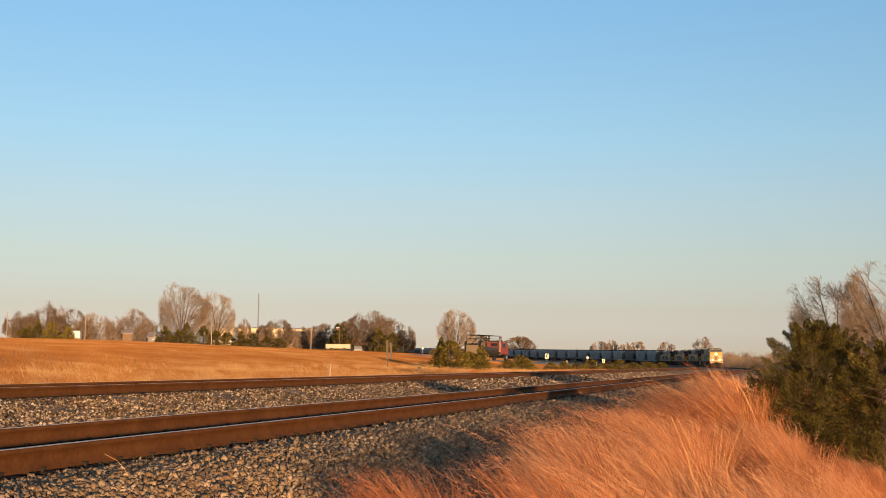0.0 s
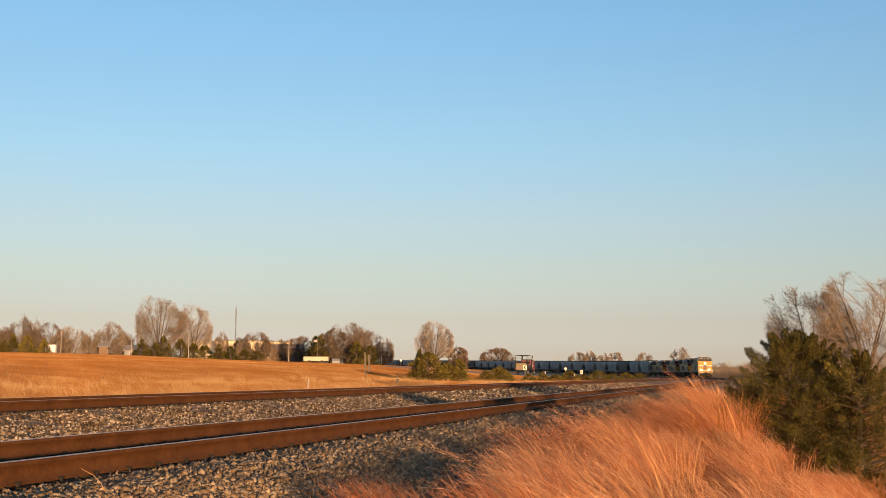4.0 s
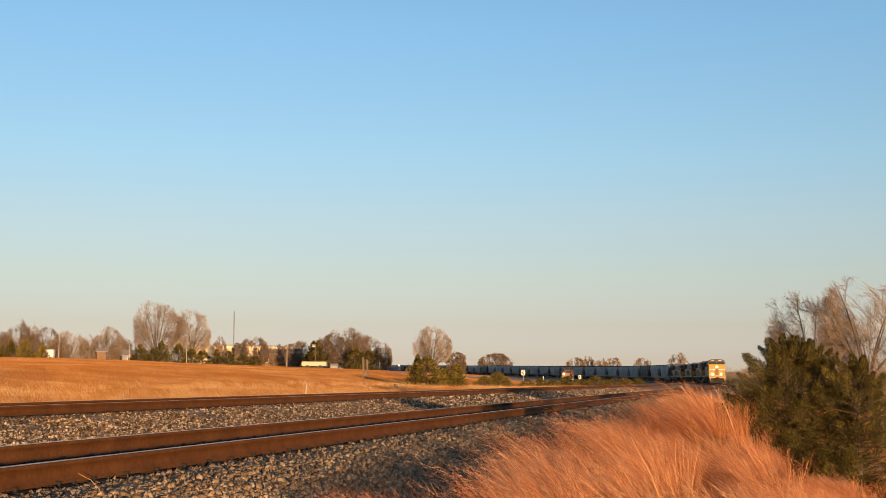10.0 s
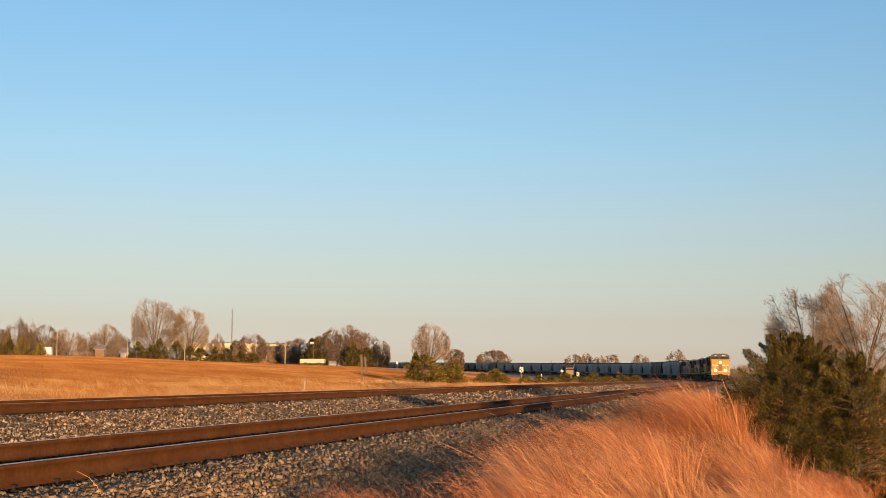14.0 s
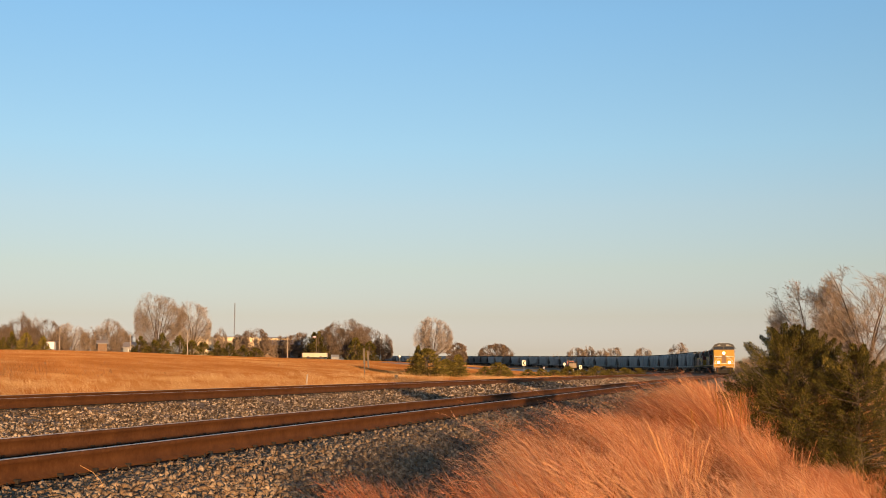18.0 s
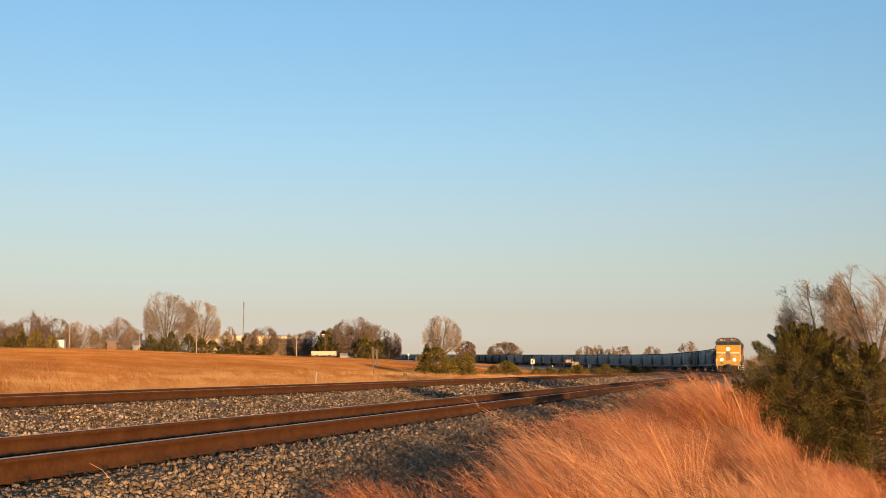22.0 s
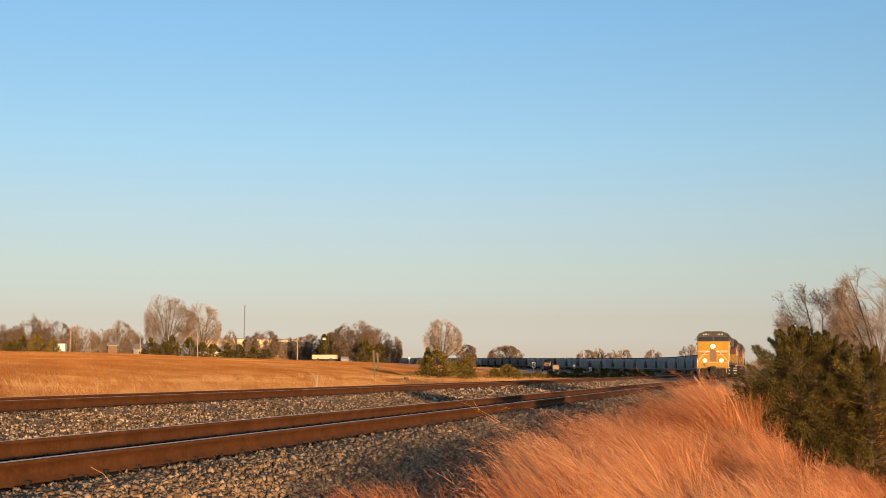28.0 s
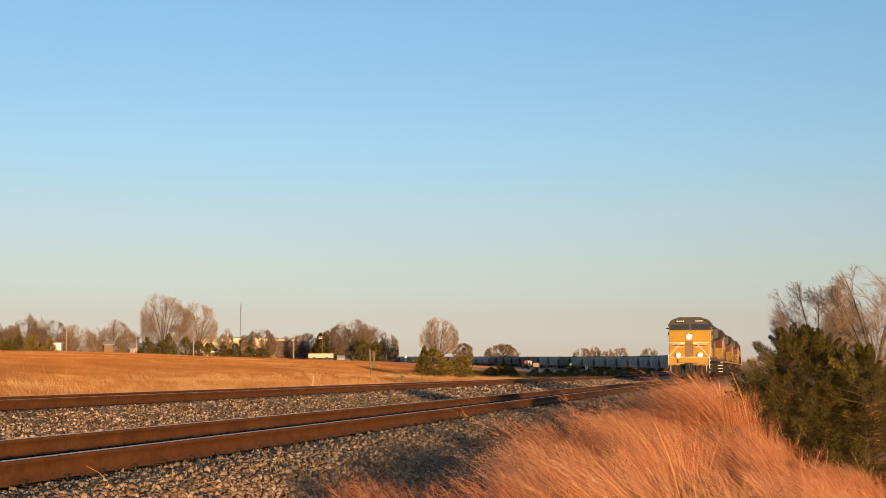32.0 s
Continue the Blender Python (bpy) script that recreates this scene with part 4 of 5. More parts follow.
# cedars beside the near track; the one at x 3.6 is unseen, kept for its shadow
# the low cedar at y 12.0 is added as a dark mass for shade
for x, y, h, w, turn, seed, boughs in ((0.30, 18.6, 2.25, 2.45, 0.4, 31, 190), (1.22, 18.2, 1.98, 2.3, 2.0, 32, 160), (1.6, 12.0, 1.15, 1.5, 2.7, 35, 110), (3.6, 20.5, 2.3, 2.6, 4.0, 33, 60), (0.66, 19.1, 2.20, 2.0, 1.1, 34, 110)):
    c = cedar_tree(x, y, cedar_meshes(seed, h, w, boughs, 520, 0.042, full=2.5, wind=1.0, dome=0.68, puff=1.15), "wind-stirred olive green red cedar bush in tall dry grass", turn=0.25 * math.sin(turn), group="cedars beside the track")
    SWAYING.append((c, c.matrix_basis.copy(), 0.9, 1.7 + 0.2 * turn, turn))

# bare trees behind them
for x, y, h, w, seed, leaves, label in ((1.30, 38.0, 4.35, 2.8, 41, 1900, "leafless young tree bending in the wind, few russet leaves"), (2.7, 36.0, 4.6, 3.1, 42, 0, "leafless grey tree bending in the wind beside the track"), (5.2, 37.0, 5.0, 3.4, 43, 0, "leafless grey tree bending in the wind beside the track")):
    t = bare_tree(x, y, h, w, seed, label, leaves=leaves, group="trees beside the track", low=0.28, main=10, split=(10, 9, 8), fine=0.0028, wind=0.8, stray=0.45, arch=0.45)
    SWAYING.append((t, t.matrix_basis.copy(), 1.1, 2.1 + 0.2 * x, 0.5 + x))

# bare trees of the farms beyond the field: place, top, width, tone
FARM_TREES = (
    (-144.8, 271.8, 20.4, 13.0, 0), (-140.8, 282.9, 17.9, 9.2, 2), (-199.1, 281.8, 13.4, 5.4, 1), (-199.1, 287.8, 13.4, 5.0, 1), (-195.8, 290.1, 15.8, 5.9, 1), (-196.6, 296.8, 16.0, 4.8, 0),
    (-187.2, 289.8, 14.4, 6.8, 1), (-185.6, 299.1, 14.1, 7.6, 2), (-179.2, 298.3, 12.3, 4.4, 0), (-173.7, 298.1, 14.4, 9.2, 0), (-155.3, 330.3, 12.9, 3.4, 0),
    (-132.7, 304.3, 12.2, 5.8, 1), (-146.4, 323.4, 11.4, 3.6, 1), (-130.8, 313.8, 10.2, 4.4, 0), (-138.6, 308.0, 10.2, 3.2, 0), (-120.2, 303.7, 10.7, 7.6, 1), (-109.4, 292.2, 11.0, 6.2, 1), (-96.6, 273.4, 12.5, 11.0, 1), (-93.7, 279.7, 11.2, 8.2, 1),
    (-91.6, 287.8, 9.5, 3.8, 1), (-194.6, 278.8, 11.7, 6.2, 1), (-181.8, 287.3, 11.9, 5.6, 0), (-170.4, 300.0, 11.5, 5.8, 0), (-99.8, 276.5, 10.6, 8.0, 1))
TONES = TWIG, DARK_TWIG, PALE_TWIG
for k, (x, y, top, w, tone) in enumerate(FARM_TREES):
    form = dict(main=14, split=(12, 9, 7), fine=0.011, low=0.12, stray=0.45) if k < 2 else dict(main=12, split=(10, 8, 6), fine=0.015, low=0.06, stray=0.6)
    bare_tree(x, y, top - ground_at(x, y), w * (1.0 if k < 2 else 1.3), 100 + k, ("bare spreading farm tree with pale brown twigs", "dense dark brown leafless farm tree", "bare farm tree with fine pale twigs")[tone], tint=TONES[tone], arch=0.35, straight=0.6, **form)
bare_tree(-66.2, 241.1, 11.6 - ground_at(-66.2, 241.1), 8.6, 140, "rounded bare tree with pale fan-shaped twigs", main=22, split=(10, 8, 7), fine=0.0075, low=0.12, stray=0.32, straight=1.1, arch=-0.1, uneven=0.012, tint=PALE_TWIG)
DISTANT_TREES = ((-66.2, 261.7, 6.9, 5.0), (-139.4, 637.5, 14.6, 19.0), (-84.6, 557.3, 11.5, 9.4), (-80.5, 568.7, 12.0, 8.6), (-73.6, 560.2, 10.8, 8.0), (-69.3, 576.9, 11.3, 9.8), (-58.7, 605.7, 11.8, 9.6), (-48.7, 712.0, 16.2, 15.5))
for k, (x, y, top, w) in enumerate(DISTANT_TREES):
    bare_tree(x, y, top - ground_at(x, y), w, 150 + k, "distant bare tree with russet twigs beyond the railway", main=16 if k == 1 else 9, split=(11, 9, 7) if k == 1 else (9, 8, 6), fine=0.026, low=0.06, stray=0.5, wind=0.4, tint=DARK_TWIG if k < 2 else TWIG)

FAR_CEDAR = [cedar_meshes(60 + k, 1.0, 1.0, 90, 50, 0.085, full=1.7) for k in range(4)]
JUNIPER = [cedar_meshes(70 + k, 1.0, 1.0, 100, 70, 0.085, BRUSH_GREEN, full=2.4) for k in range(4)]
FARM_CEDARS = (
    (-175.7, 263.2, 9.4, 4.7), (-182.1, 266.7, 9.8, 4.2), (-171.7, 264.3, 8.7, 3.3), (-141.1, 257.0, 8.2, 5.3), (-137.7, 261.1, 9.0, 4.8), (-132.9, 260.3, 8.4, 5.3),
    (-129.3, 265.4, 7.2, 4.6), (-126.8, 268.2, 7.3, 4.1), (-106.0, 278.0, 9.4, 5.4), (-91.2, 265.4, 7.8, 5.2), (-88.7, 268.1, 7.3, 4.7), (-181.1, 261.8, 8.3, 3.3), (-122.5, 265.2, 6.8, 4.8), (-119.0, 265.1, 6.2, 4.5), (-115.7, 265.0, 5.9, 4.0), (-102.9, 272.6, 9.4, 5.0), (-137.7, 256.9, 7.3, 5.3), (-129.2, 259.2, 7.3, 5.3), (-182.4, 261.4, 8.0, 5.6))
for k, (x, y, top, w) in enumerate(FARM_CEDARS):
    bright = k in (0, 2)
    cedar_tree(x, y, JUNIPER[k % 4] if bright else FAR_CEDAR[k % 4], "olive green cedar of a farm windbreak" if bright else "dark green cedar of a farm windbreak", scale=(w * 1.15, w * 1.15, top - ground_at(x, y)), turn=k * 1.3, group="windbreak cedars", sink=0.1)
# place, top and width of the bushes along the far side of the tracks
BRUSH = (
    (-34.5, 120.2, 3.1, 1.7), (-32.9, 117.6, 2.5, 3.0), (-32.5, 123.8, 2.1, 2.6), (-31.8, 126.1, 1.8, 1.6), (-31.3, 136.6, 1.3, 2.2), (-30.2, 138.9, 1.25, 2.6),
    (-30.0, 142.1, 1.1, 1.8), (-28.4, 147.7, 0.7, 1.8), (-27.2, 150.1, 0.7, 2.1), (-26.2, 153.5, 0.8, 2.4), (-25.2, 158.9, 0.85, 2.7), (-24.2, 164.4, 0.9, 2.9),
    (-23.0, 169.9, 0.9, 2.8), (-21.7, 175.4, 0.9, 2.8), (-20.6, 183.0, 0.9, 2.9), (-19.5, 191.6, 0.8, 2.6))
for k, (x, y, top, w) in enumerate(BRUSH):
    wide = w * (1.6 if 0 < k < 4 else 1.2)
    cedar_tree(x, y, JUNIPER[k % 4] if k else FAR_CEDAR[1], "yellow green cedar bush in orange grass beyond the tracks", scale=(wide, wide, (top - ground_at(x, y)) * (0.98 + 0.2 * math.sin(k * 2.7))), turn=k * 2.1, group="cedar bushes beyond the tracks")


# ---- grass ----
def blades(rng, base, height, wind, width, segs=3, droop=1.0, faced=0.0):
    """Curved strips that lean with the wind; returns vertices and quads."""
    n = len(base)
    side = rng.normal(0, 1, (n, 3))
    side[:, 2] = 0
    side += faced * np.array([1.0, 0.35, 0])
    side /= np.linalg.norm(side, axis=1)[:, None]
    lean = wind[None] * rng.uniform(0.5, 1.4, (n, 1)) + rng.normal(0, 0.22, (n, 3))
    lean[:, 2] = 0
    rows = []
    for k in range(segs + 1):
        f = k / segs
        c = base + np.array([0, 0, 1.0]) * (height * f * (1 - 0.22 * f * droop))[:, None] + lean * (height * f ** 1.8)[:, None]
        wd = (width * (1 - 0.85 * f))[:, None] * side
        rows.append((c - wd, c + wd))
    v = np.stack([p for r in rows for p in r], 1)
    q = np.array([(2 * k, 2 * k + 1, 2 * k + 3, 2 * k + 2) for k in range(segs)])
    f = (q[None] + (np.arange(n) * 2 * (segs + 1))[:, None, None]).reshape(-1, 4)
    return v.reshape(-1, 3), f, rows[-1][0], lean


WIND = np.array([-0.44, -0.1, 0.0])


def tussock_meshes(seed, stems, thick, hairs, bend, flare):
    """One bunch of bluestem: stems that part from a narrow foot and stream with the wind, downy along their upper half."""
    rng = np.random.default_rng(seed)
    ang, r = rng.uniform(0, 6.283, stems), 0.16 * rng.random(stems) ** 0.7
    foot = np.stack([r * np.cos(ang), r * np.sin(ang), np.full(stems, -0.03)], -1)
    outward = np.stack([np.cos(ang), np.sin(ang), np.zeros(stems)], -1) * (r / 0.16)[:, None]
    lean = WIND * bend * rng.uniform(0.7, 1.3, (stems, 1)) + outward * flare + rng.normal(0, 0.09, (stems, 3)) * (1, 1, 0)
    tall = 0.55 + 0.6 * rng.random(stems) ** 0.75
    tall[:6] *= 1.22
    bold = np.where(np.arange(stems) % 17 == 0, 2.2, 1.0) * rng.uniform(0.6, 1.5, stems) * thick
    side = rng.normal(0, 1, (stems, 3)) * (1, 0.4, 0)
    side /= np.linalg.norm(side, axis=1)[:, None] + 1e-6

    def spine(k, f):
        f = f[:, None]
        return foot[k] + np.array([0, 0, 1.0]) * tall[k][:, None] * f * (1 - 0.20 * f) + lean[k] * tall[k][:, None] * f ** 1.9

    every, segs, rows = np.arange(stems), 4, []
    for j in range(segs + 1):
        f = np.full(stems, j / segs)
        c, w = spine(every, f), side * (bold * (1 - 0.7 * f))[:, None]
        rows += [c - w, c + w]
    q = np.array([(2 * j, 2 * j + 1, 2 * j + 3, 2 * j + 2) for j in range(segs)])
    faces = (q[None] + (every * 2 * (segs + 1))[:, None, None]).reshape(-1, 4)
    stalks = bulk("stems", np.stack(rows, 1).reshape(-1, 3), faces, GRASS)
    k = np.repeat(np.nonzero(tall > 0.72)[0], hairs)
    m = len(k)
    f = 0.58 + 0.46 * rng.random(m)
    at = spine(k, f)
    way = spine(k, f + 0.05) - at
    way /= np.linalg.norm(way, axis=1)[:, None]
    d = way + rng.normal(0, 0.42, (m, 3)) + WIND * 0.3
    across = np.cross(d, rng.normal(0, 1, (m, 3)))
    across *= 0.5 * thick / (np.linalg.norm(across, axis=1)[:, None] + 1e-6)
    ln = rng.uniform(0.03, 0.10, (m, 1))
    v = np.stack([at - across, at + across, at + d * ln + across * 0.2, at + d * ln - across * 0.2], 1)
    return stalks, bulk("seed_heads", v.reshape(-1, 3), np.arange(m * 4).reshape(-1, 4), PLUME)


def build_tall_grass():
    near = [tussock_meshes(200 + k, 280, 0.0018, 15, 0.55 + 0.24 * (k % 4), 0.20 + 0.07 * (k % 3)) for k in range(9)]
    away = [tussock_meshes(220 + k, 150, 0.0042, 6, 0.8 + 0.25 * (k % 3), 0.22) for k in range(6)]
    rng = np.random.default_rng(9)
    spots, stand = [], []
    y = 6.2
    while y < 44:
        # the growth follows the foot of the ballast, then draws back towards the line of trees
        edge = -2.02 + 0.08 * max(0.0, 10 - y) + (0.02 * (y - 18) if y > 18 else 0.0)
        x = edge + rng.uniform(0.0, 0.2)
        while x < 1.0 + y * 0.16:
            spots.append((x + rng.uniform(-0.15, 0.15), y + rng.uniform(-0.25, 0.25)))
            x += (0.36 if x < edge + 0.4 else 0.52 if y < 19 else 0.62) + 0.014 * y
        y += 0.50 + 0.024 * y
    # a thick stand before the cedars' trackward side
    extra = random.Random(19)
    for _ in range(13):
        y = extra.uniform(15.8, 18.4)
        stand.append((-y * extra.uniform(0.006, 0.036), y))
    # low tufts on the ballast's edge
    low = [(-2.32, 7.4), (-2.06, 7.3)]
    for k, (x, y) in enumerate(spots + low + stand):
        z = ground_at(x, y)
        big = rng.uniform(0.66, 1.18) * (1.40 if 15.5 < y < 26 and -0.060 < x / y < -0.024 else 1.1 if y > 20 and x < 0.7 else 1.0)
        if len(spots) <= k < len(spots + low):
            big = 0.80
        elif y < 18.5 or (y < 26 and x / y > -0.024):
            # trodden and grazed lower towards the ballast and before the cedars
            a = math.degrees(math.atan2(0.38 * big - x, y))
            rise = np.interp(a, [-5, -2.7, -0.6, 2.1, 2.8, 3.4, 4.5, 7.6, 10.4, 12.4, 13.6, 14.8], [-6.6, -4.5, -3.2, -2.2, -0.1, -0.5, -1.2, -1.6, -1.9, -3.0, -4.8, -8.0])
            big = min(big, (EYE[2] + y * math.tan(radians(rise)) - z) / 0.98)
            if big < 0.3:
                continue
        t = thing("grass_clump", "tall orange bluestem grass leaning in the wind", "grass", group="tall grass beside the track")
        t.matrix_basis = Matrix.LocRotScale((x, y, z), Euler((0, 0, rng.uniform(-0.35, 0.35))), (big, big, big))
        # bunches on the edge towards the ballast stand stiffer
        brink = y < 12 and math.atan2(0.3 - x, y) > radians(9.5)
        kind = near[(0, 4, 8)[k % 3]] if brink else near[k % 9] if y < 19 else away[k % 6]
        tagged(part("tuft", kind[0], None, t), kind="stuff")
        tagged(part("plume", kind[1], None, t, "downy pinkish orange seed heads"), kind="stuff")
        SWAYING.append((t, t.matrix_basis.copy(), rng.uniform(3.0, 6.0), rng.uniform(1.1, 1.8), -x * 1.3 + y * 0.4))
    # short growth between the bunches
    n = 22000
    y = 6.2 + 22 * rng.random(n) ** 1.1
    x = -2.0 + 0.08 * np.maximum(0.0, 10 - y) + (3.0 + 0.12 * y) * rng.random(n)
    v, f, _, _ = blades(rng, np.stack([x, y, ground(x, y) - 0.02], -1), rng.uniform(0.12, 0.42, n), WIND * 0.8, np.full(n, 0.0024), 2, faced=1.0)
    ob = new("short_grass", bulk("short_grass", v, f, GRASS))
    tagged(ob, "short matted orange grass between the taller bunches", "grass", kind="stuff")


build_tall_grass()


def dry_stalks(x, y, count, seed):
    """A few stiff dead stalks that stand above the grass beside the cedar."""
    rng = random.Random(seed)
    t = thing("dry_stalks", "stiff pale dead weed stalks standing in orange grass", "weeds", at=pose(x, y, ground_at(x, y)))
    for _ in range(count):
        g = Geo()
        a, b, h = rng.uniform(-0.22, 0.22), rng.uniform(-0.2, 0.2), rng.uniform(0.9, 1.3)
        lean = rng.uniform(-0.16, 0.02)
        pts = [(a, b, 0), (a + lean * 0.4, b, h * 0.5), (a + lean, b, h)]
        rail_tube(g, pts, 0.005)
        for k in range(4):
            f = rng.uniform(0.55, 0.95)
            p = (a + lean * f, b, h * f)
            g.tube(p, (p[0] + rng.uniform(-0.09, 0.06), p[1], p[2] + rng.uniform(0.04, 0.1)), 0.003, 0.001, n=3)
        part("stalk", g, STRAW, t)


dry_stalks(-0.62, 14.6, 5, 4)
dry_stalks(-0.40, 15.6, 3, 5)


def build_field_grass():
    rng = np.random.default_rng(12)
    vs, fs, base = [], [], 0
    for n, u0, u1, l0, l1, h0, h1, wd in ((50000, 10.3, 24, 20, 110, 0.25, 0.5, 0.010), (150000, 20, 62, 35, 190, 0.13, 0.26, 0.021), (80000, 50, 150, 40, 280, 0.12, 0.24, 0.042), (14000, 10.5, 22, 105, 230, 0.25, 0.5, 0.025), (120000, 18, 95, 30, 230, 0.09, 0.17, 0.05)):
        u, l = u0 + (u1 - u0) * rng.random(n) ** 1.2, l0 + (l1 - l0) * rng.random(n)
        x, y = -CENTRE - u, l
        z = ground(x, y) - 0.02
        h = rng.uniform(h0, h1, n) * (1 + 0.12 * wave(x, y, 6.0, 4.0))
        v, f, _, _ = blades(rng, np.stack([x, y, z], -1), h, WIND * 0.5, np.full(n, wd), 1, faced=6.0)
        vs.append(v)
        fs.append(f + base)
        base += len(v)
    ob = new("field_grass", bulk("field_grass", np.concatenate(vs), np.concatenate(fs), STRAW))
    tagged(ob, "dry golden orange prairie grass covering the field", "grass", kind="stuff")
    # paler, taller tufts along the foot of the embankment
    n, each = 620, 34
    u, l = 12.0 + 19.0 * rng.random(n) ** 1.3, 22 + 110 * rng.random(n) ** 1.2
    spot = np.repeat(np.stack([-CENTRE - u, l, np.zeros(n)], -1), each, axis=0) + rng.normal(0, 1, (n * each, 3)) * (0.28, 0.35, 0)
    spot[:, 2] = ground(spot[:, 0], spot[:, 1]) - 0.03
    tall = np.repeat(rng.uniform(0.4, 0.85, n), each) * rng.uniform(0.6, 1.1, n * each)
    v, f, _, _ = blades(rng, spot, tall, WIND * 0.9, np.full(n * each, 0.006), 2, faced=4.0)
    ob = new("pale_grass", bulk("pale_grass", v, f, PALE_STRAW))
    tagged(ob, "pale golden grass tufts bent by wind beside the embankment", "grass", kind="stuff")


build_field_grass()


# ---- farms, road and posts beyond the tracks ----
def block(name, label, category, x, y, turn, w, d, h, roof, wall_mat, roof_mat, windows=0, door=True, drop=0.3):
    """A low building: walls, a pitched roof, windows and a door on the side that faces the tracks."""
    t = thing(name, label, category, group="farm buildings", at=pose(x, y, ground_at(x, y) - drop * 0.3, 0, 0, turn))
    part("wall", Geo().box(-w / 2, -d / 2, 0, w / 2, d / 2, h), wall_mat, t)
    part("roof", Geo().sweep([(-d / 2 - 0.4, h), (0, h + roof), (d / 2 + 0.4, h), (d / 2 + 0.4, h - 0.15), (0, h + roof - 0.2), (-d / 2 - 0.4, h - 0.15)], -w / 2 - 0.3, w / 2 + 0.3, axis="x"), roof_mat, t)
    for k in range(windows):
        cx = -w / 2 + w * (k + 0.5) / windows
        win = part("window", Geo().box(cx - 0.7, -d / 2 - 0.04, h * 0.4, cx + 0.7, -d / 2 + 0.02, h * 0.4 + 1.2), WHITE, t)
        part("pane", Geo().box(cx - 0.6, -d / 2 - 0.06, h * 0.4 + 0.1, cx + 0.6, -d / 2 - 0.035, h * 0.4 + 1.1), GLASS, win)
    if door:
        part("door", Geo().box(w * 0.3 - 0.6, -d / 2 - 0.06, drop, w * 0.3 + 0.6, -d / 2 + 0.02, drop + 2.2), ROOFING, t)
    return t


block("long_building", "long cream metal building with a shallow roof behind trees", "building", -161.8, 351.6, 18, 23.5, 14, 7.0, 0.4, CREAM, TRAILER, 6)
block("long_building", "long cream metal building with a shallow roof behind trees", "building", -145.5, 347.8, 18, 9.4, 12, 6.6, 0.4, CREAM, TRAILER, 3)
block("house", "low brown house behind farm trees", "house", -131, 318, 16, 11, 8, 4.2, 1.4, BROWN_WALL, ROOFING, 3)
block("house", "small brown house among bare trees", "house", -170.6, 290, 32, 2.4, 4.0, 4.1, 0.9, BROWN_WALL, ROOFING, 0, door=False)
block("house", "low grey-roofed house among bare trees", "house", -158, 288, 18, 8, 6, 3.0, 1.4, HOPPER, ROOFING, 2)
block("shed", "small white shed at the field's edge", "shed", -179.2, 279, 20, 2.6, 2.2, 4.4, 0.12, WHITE, ROOFING, 0)


def trailer(x, y, turn):
    t = thing("box_trailer", "long low white box trailer parked beyond the field", "trailer", at=pose(x, y, ground_at(x, y), 0, 0, turn))
    part("box", Geo().box(-2.3, -1.1, 0.5, 2.3, 1.1, 1.3), TRAILER, t, bevel=0.04)
    for sx in (-1.2, 1.2):
        part("wheel", Geo().tube((sx, -1.15, 0.32), (sx, -0.9, 0.32), 0.34, n=12), BLACK, t)
        part("wheel", Geo().tube((sx, 0.9, 0.32), (sx, 1.15, 0.32), 0.34, n=12), BLACK, t)
    return t


trailer(-82.2, 216.0, 14)


def parked_car(x, y, turn, paint, label):
    t = thing("car", label, "car", group="parked cars", at=pose(x, y, ground_at(x, y), 0, 0, turn))
    part("body", Geo().sweep([(-2.2, 0.35), (2.2, 0.35), (2.25, 0.85), (1.3, 0.95), (0.6, 1.45), (-1.3, 1.45), (-2.1, 0.95), (-2.25, 0.8)], -0.9, 0.9), paint, t, bevel=0.05)
    for s in (-0.91, 0.91):
        part("side_window", Geo().box(-1.2, s - 0.01, 0.98, 0.7, s + 0.01, 1.35), GLASS, t)
        for p in (-1.35, 1.35):
            part("wheel", Geo().tube((p, s - 0.1, 0.33), (p, s + 0.05, 0.33), 0.33, n=12), BLACK, t)
    return t


parked_car(-97.0, 267.5, 112, HOPPER, "grey car parked by the farm trees")


def utility_pole(x, y, top, label="pale weathered timber utility pole"):
    z = ground_at(x, y)
    t = thing("utility_pole", label, "pole", group="utility poles", at=pose(x, y, z - 0.2))
    h = top - z
    part("pole", Geo().tube((0, 0, 0), (0, 0, h), 0.10, 0.07, n=8), POLE, t)
    part("bracket", Geo().box(-0.3, -0.05, h - 0.5, 0.3, 0.05, h - 0.4), POLE, t)


for x, y, top in ((-119.2, 237.1, 9.0), (-141.0, 251.9, 8.9), (-167.8, 265.4, 10.9), (-94.8, 233.3, 7.6), (-179.8, 250.9, 11.8)):
    utility_pole(x, y, top)


def radio_mast(x, y, top):
    z = ground_at(x, y)
    t = thing("radio_mast", "tall thin steel lattice radio mast behind trees", "mast", at=pose(x, y, z - 0.2))
    h = top - z
    for a in range(3):
        c, s = 0.22 * math.cos(2.094 * a), 0.22 * math.sin(2.094 * a)
        part("leg", Geo().tube((c, s, 0), (c * 0.8, s * 0.8, h), 0.035, n=5), SIGN_BACK, t)
    g = Geo()
    for k in range(int(h / 0.9)):
        for a in range(3):
            b = a + (1 if k % 2 else -1)
            g.tube((0.2 * math.cos(2.094 * a), 0.2 * math.sin(2.094 * a), 0.9 * k), (0.2 * math.cos(2.094 * b), 0.2 * math.sin(2.094 * b), 0.9 * k + 0.9), 0.025, n=3)
    part("lattice", g, SIGN_BACK, t)


radio_mast(-177.1, 387.2, 23.6)


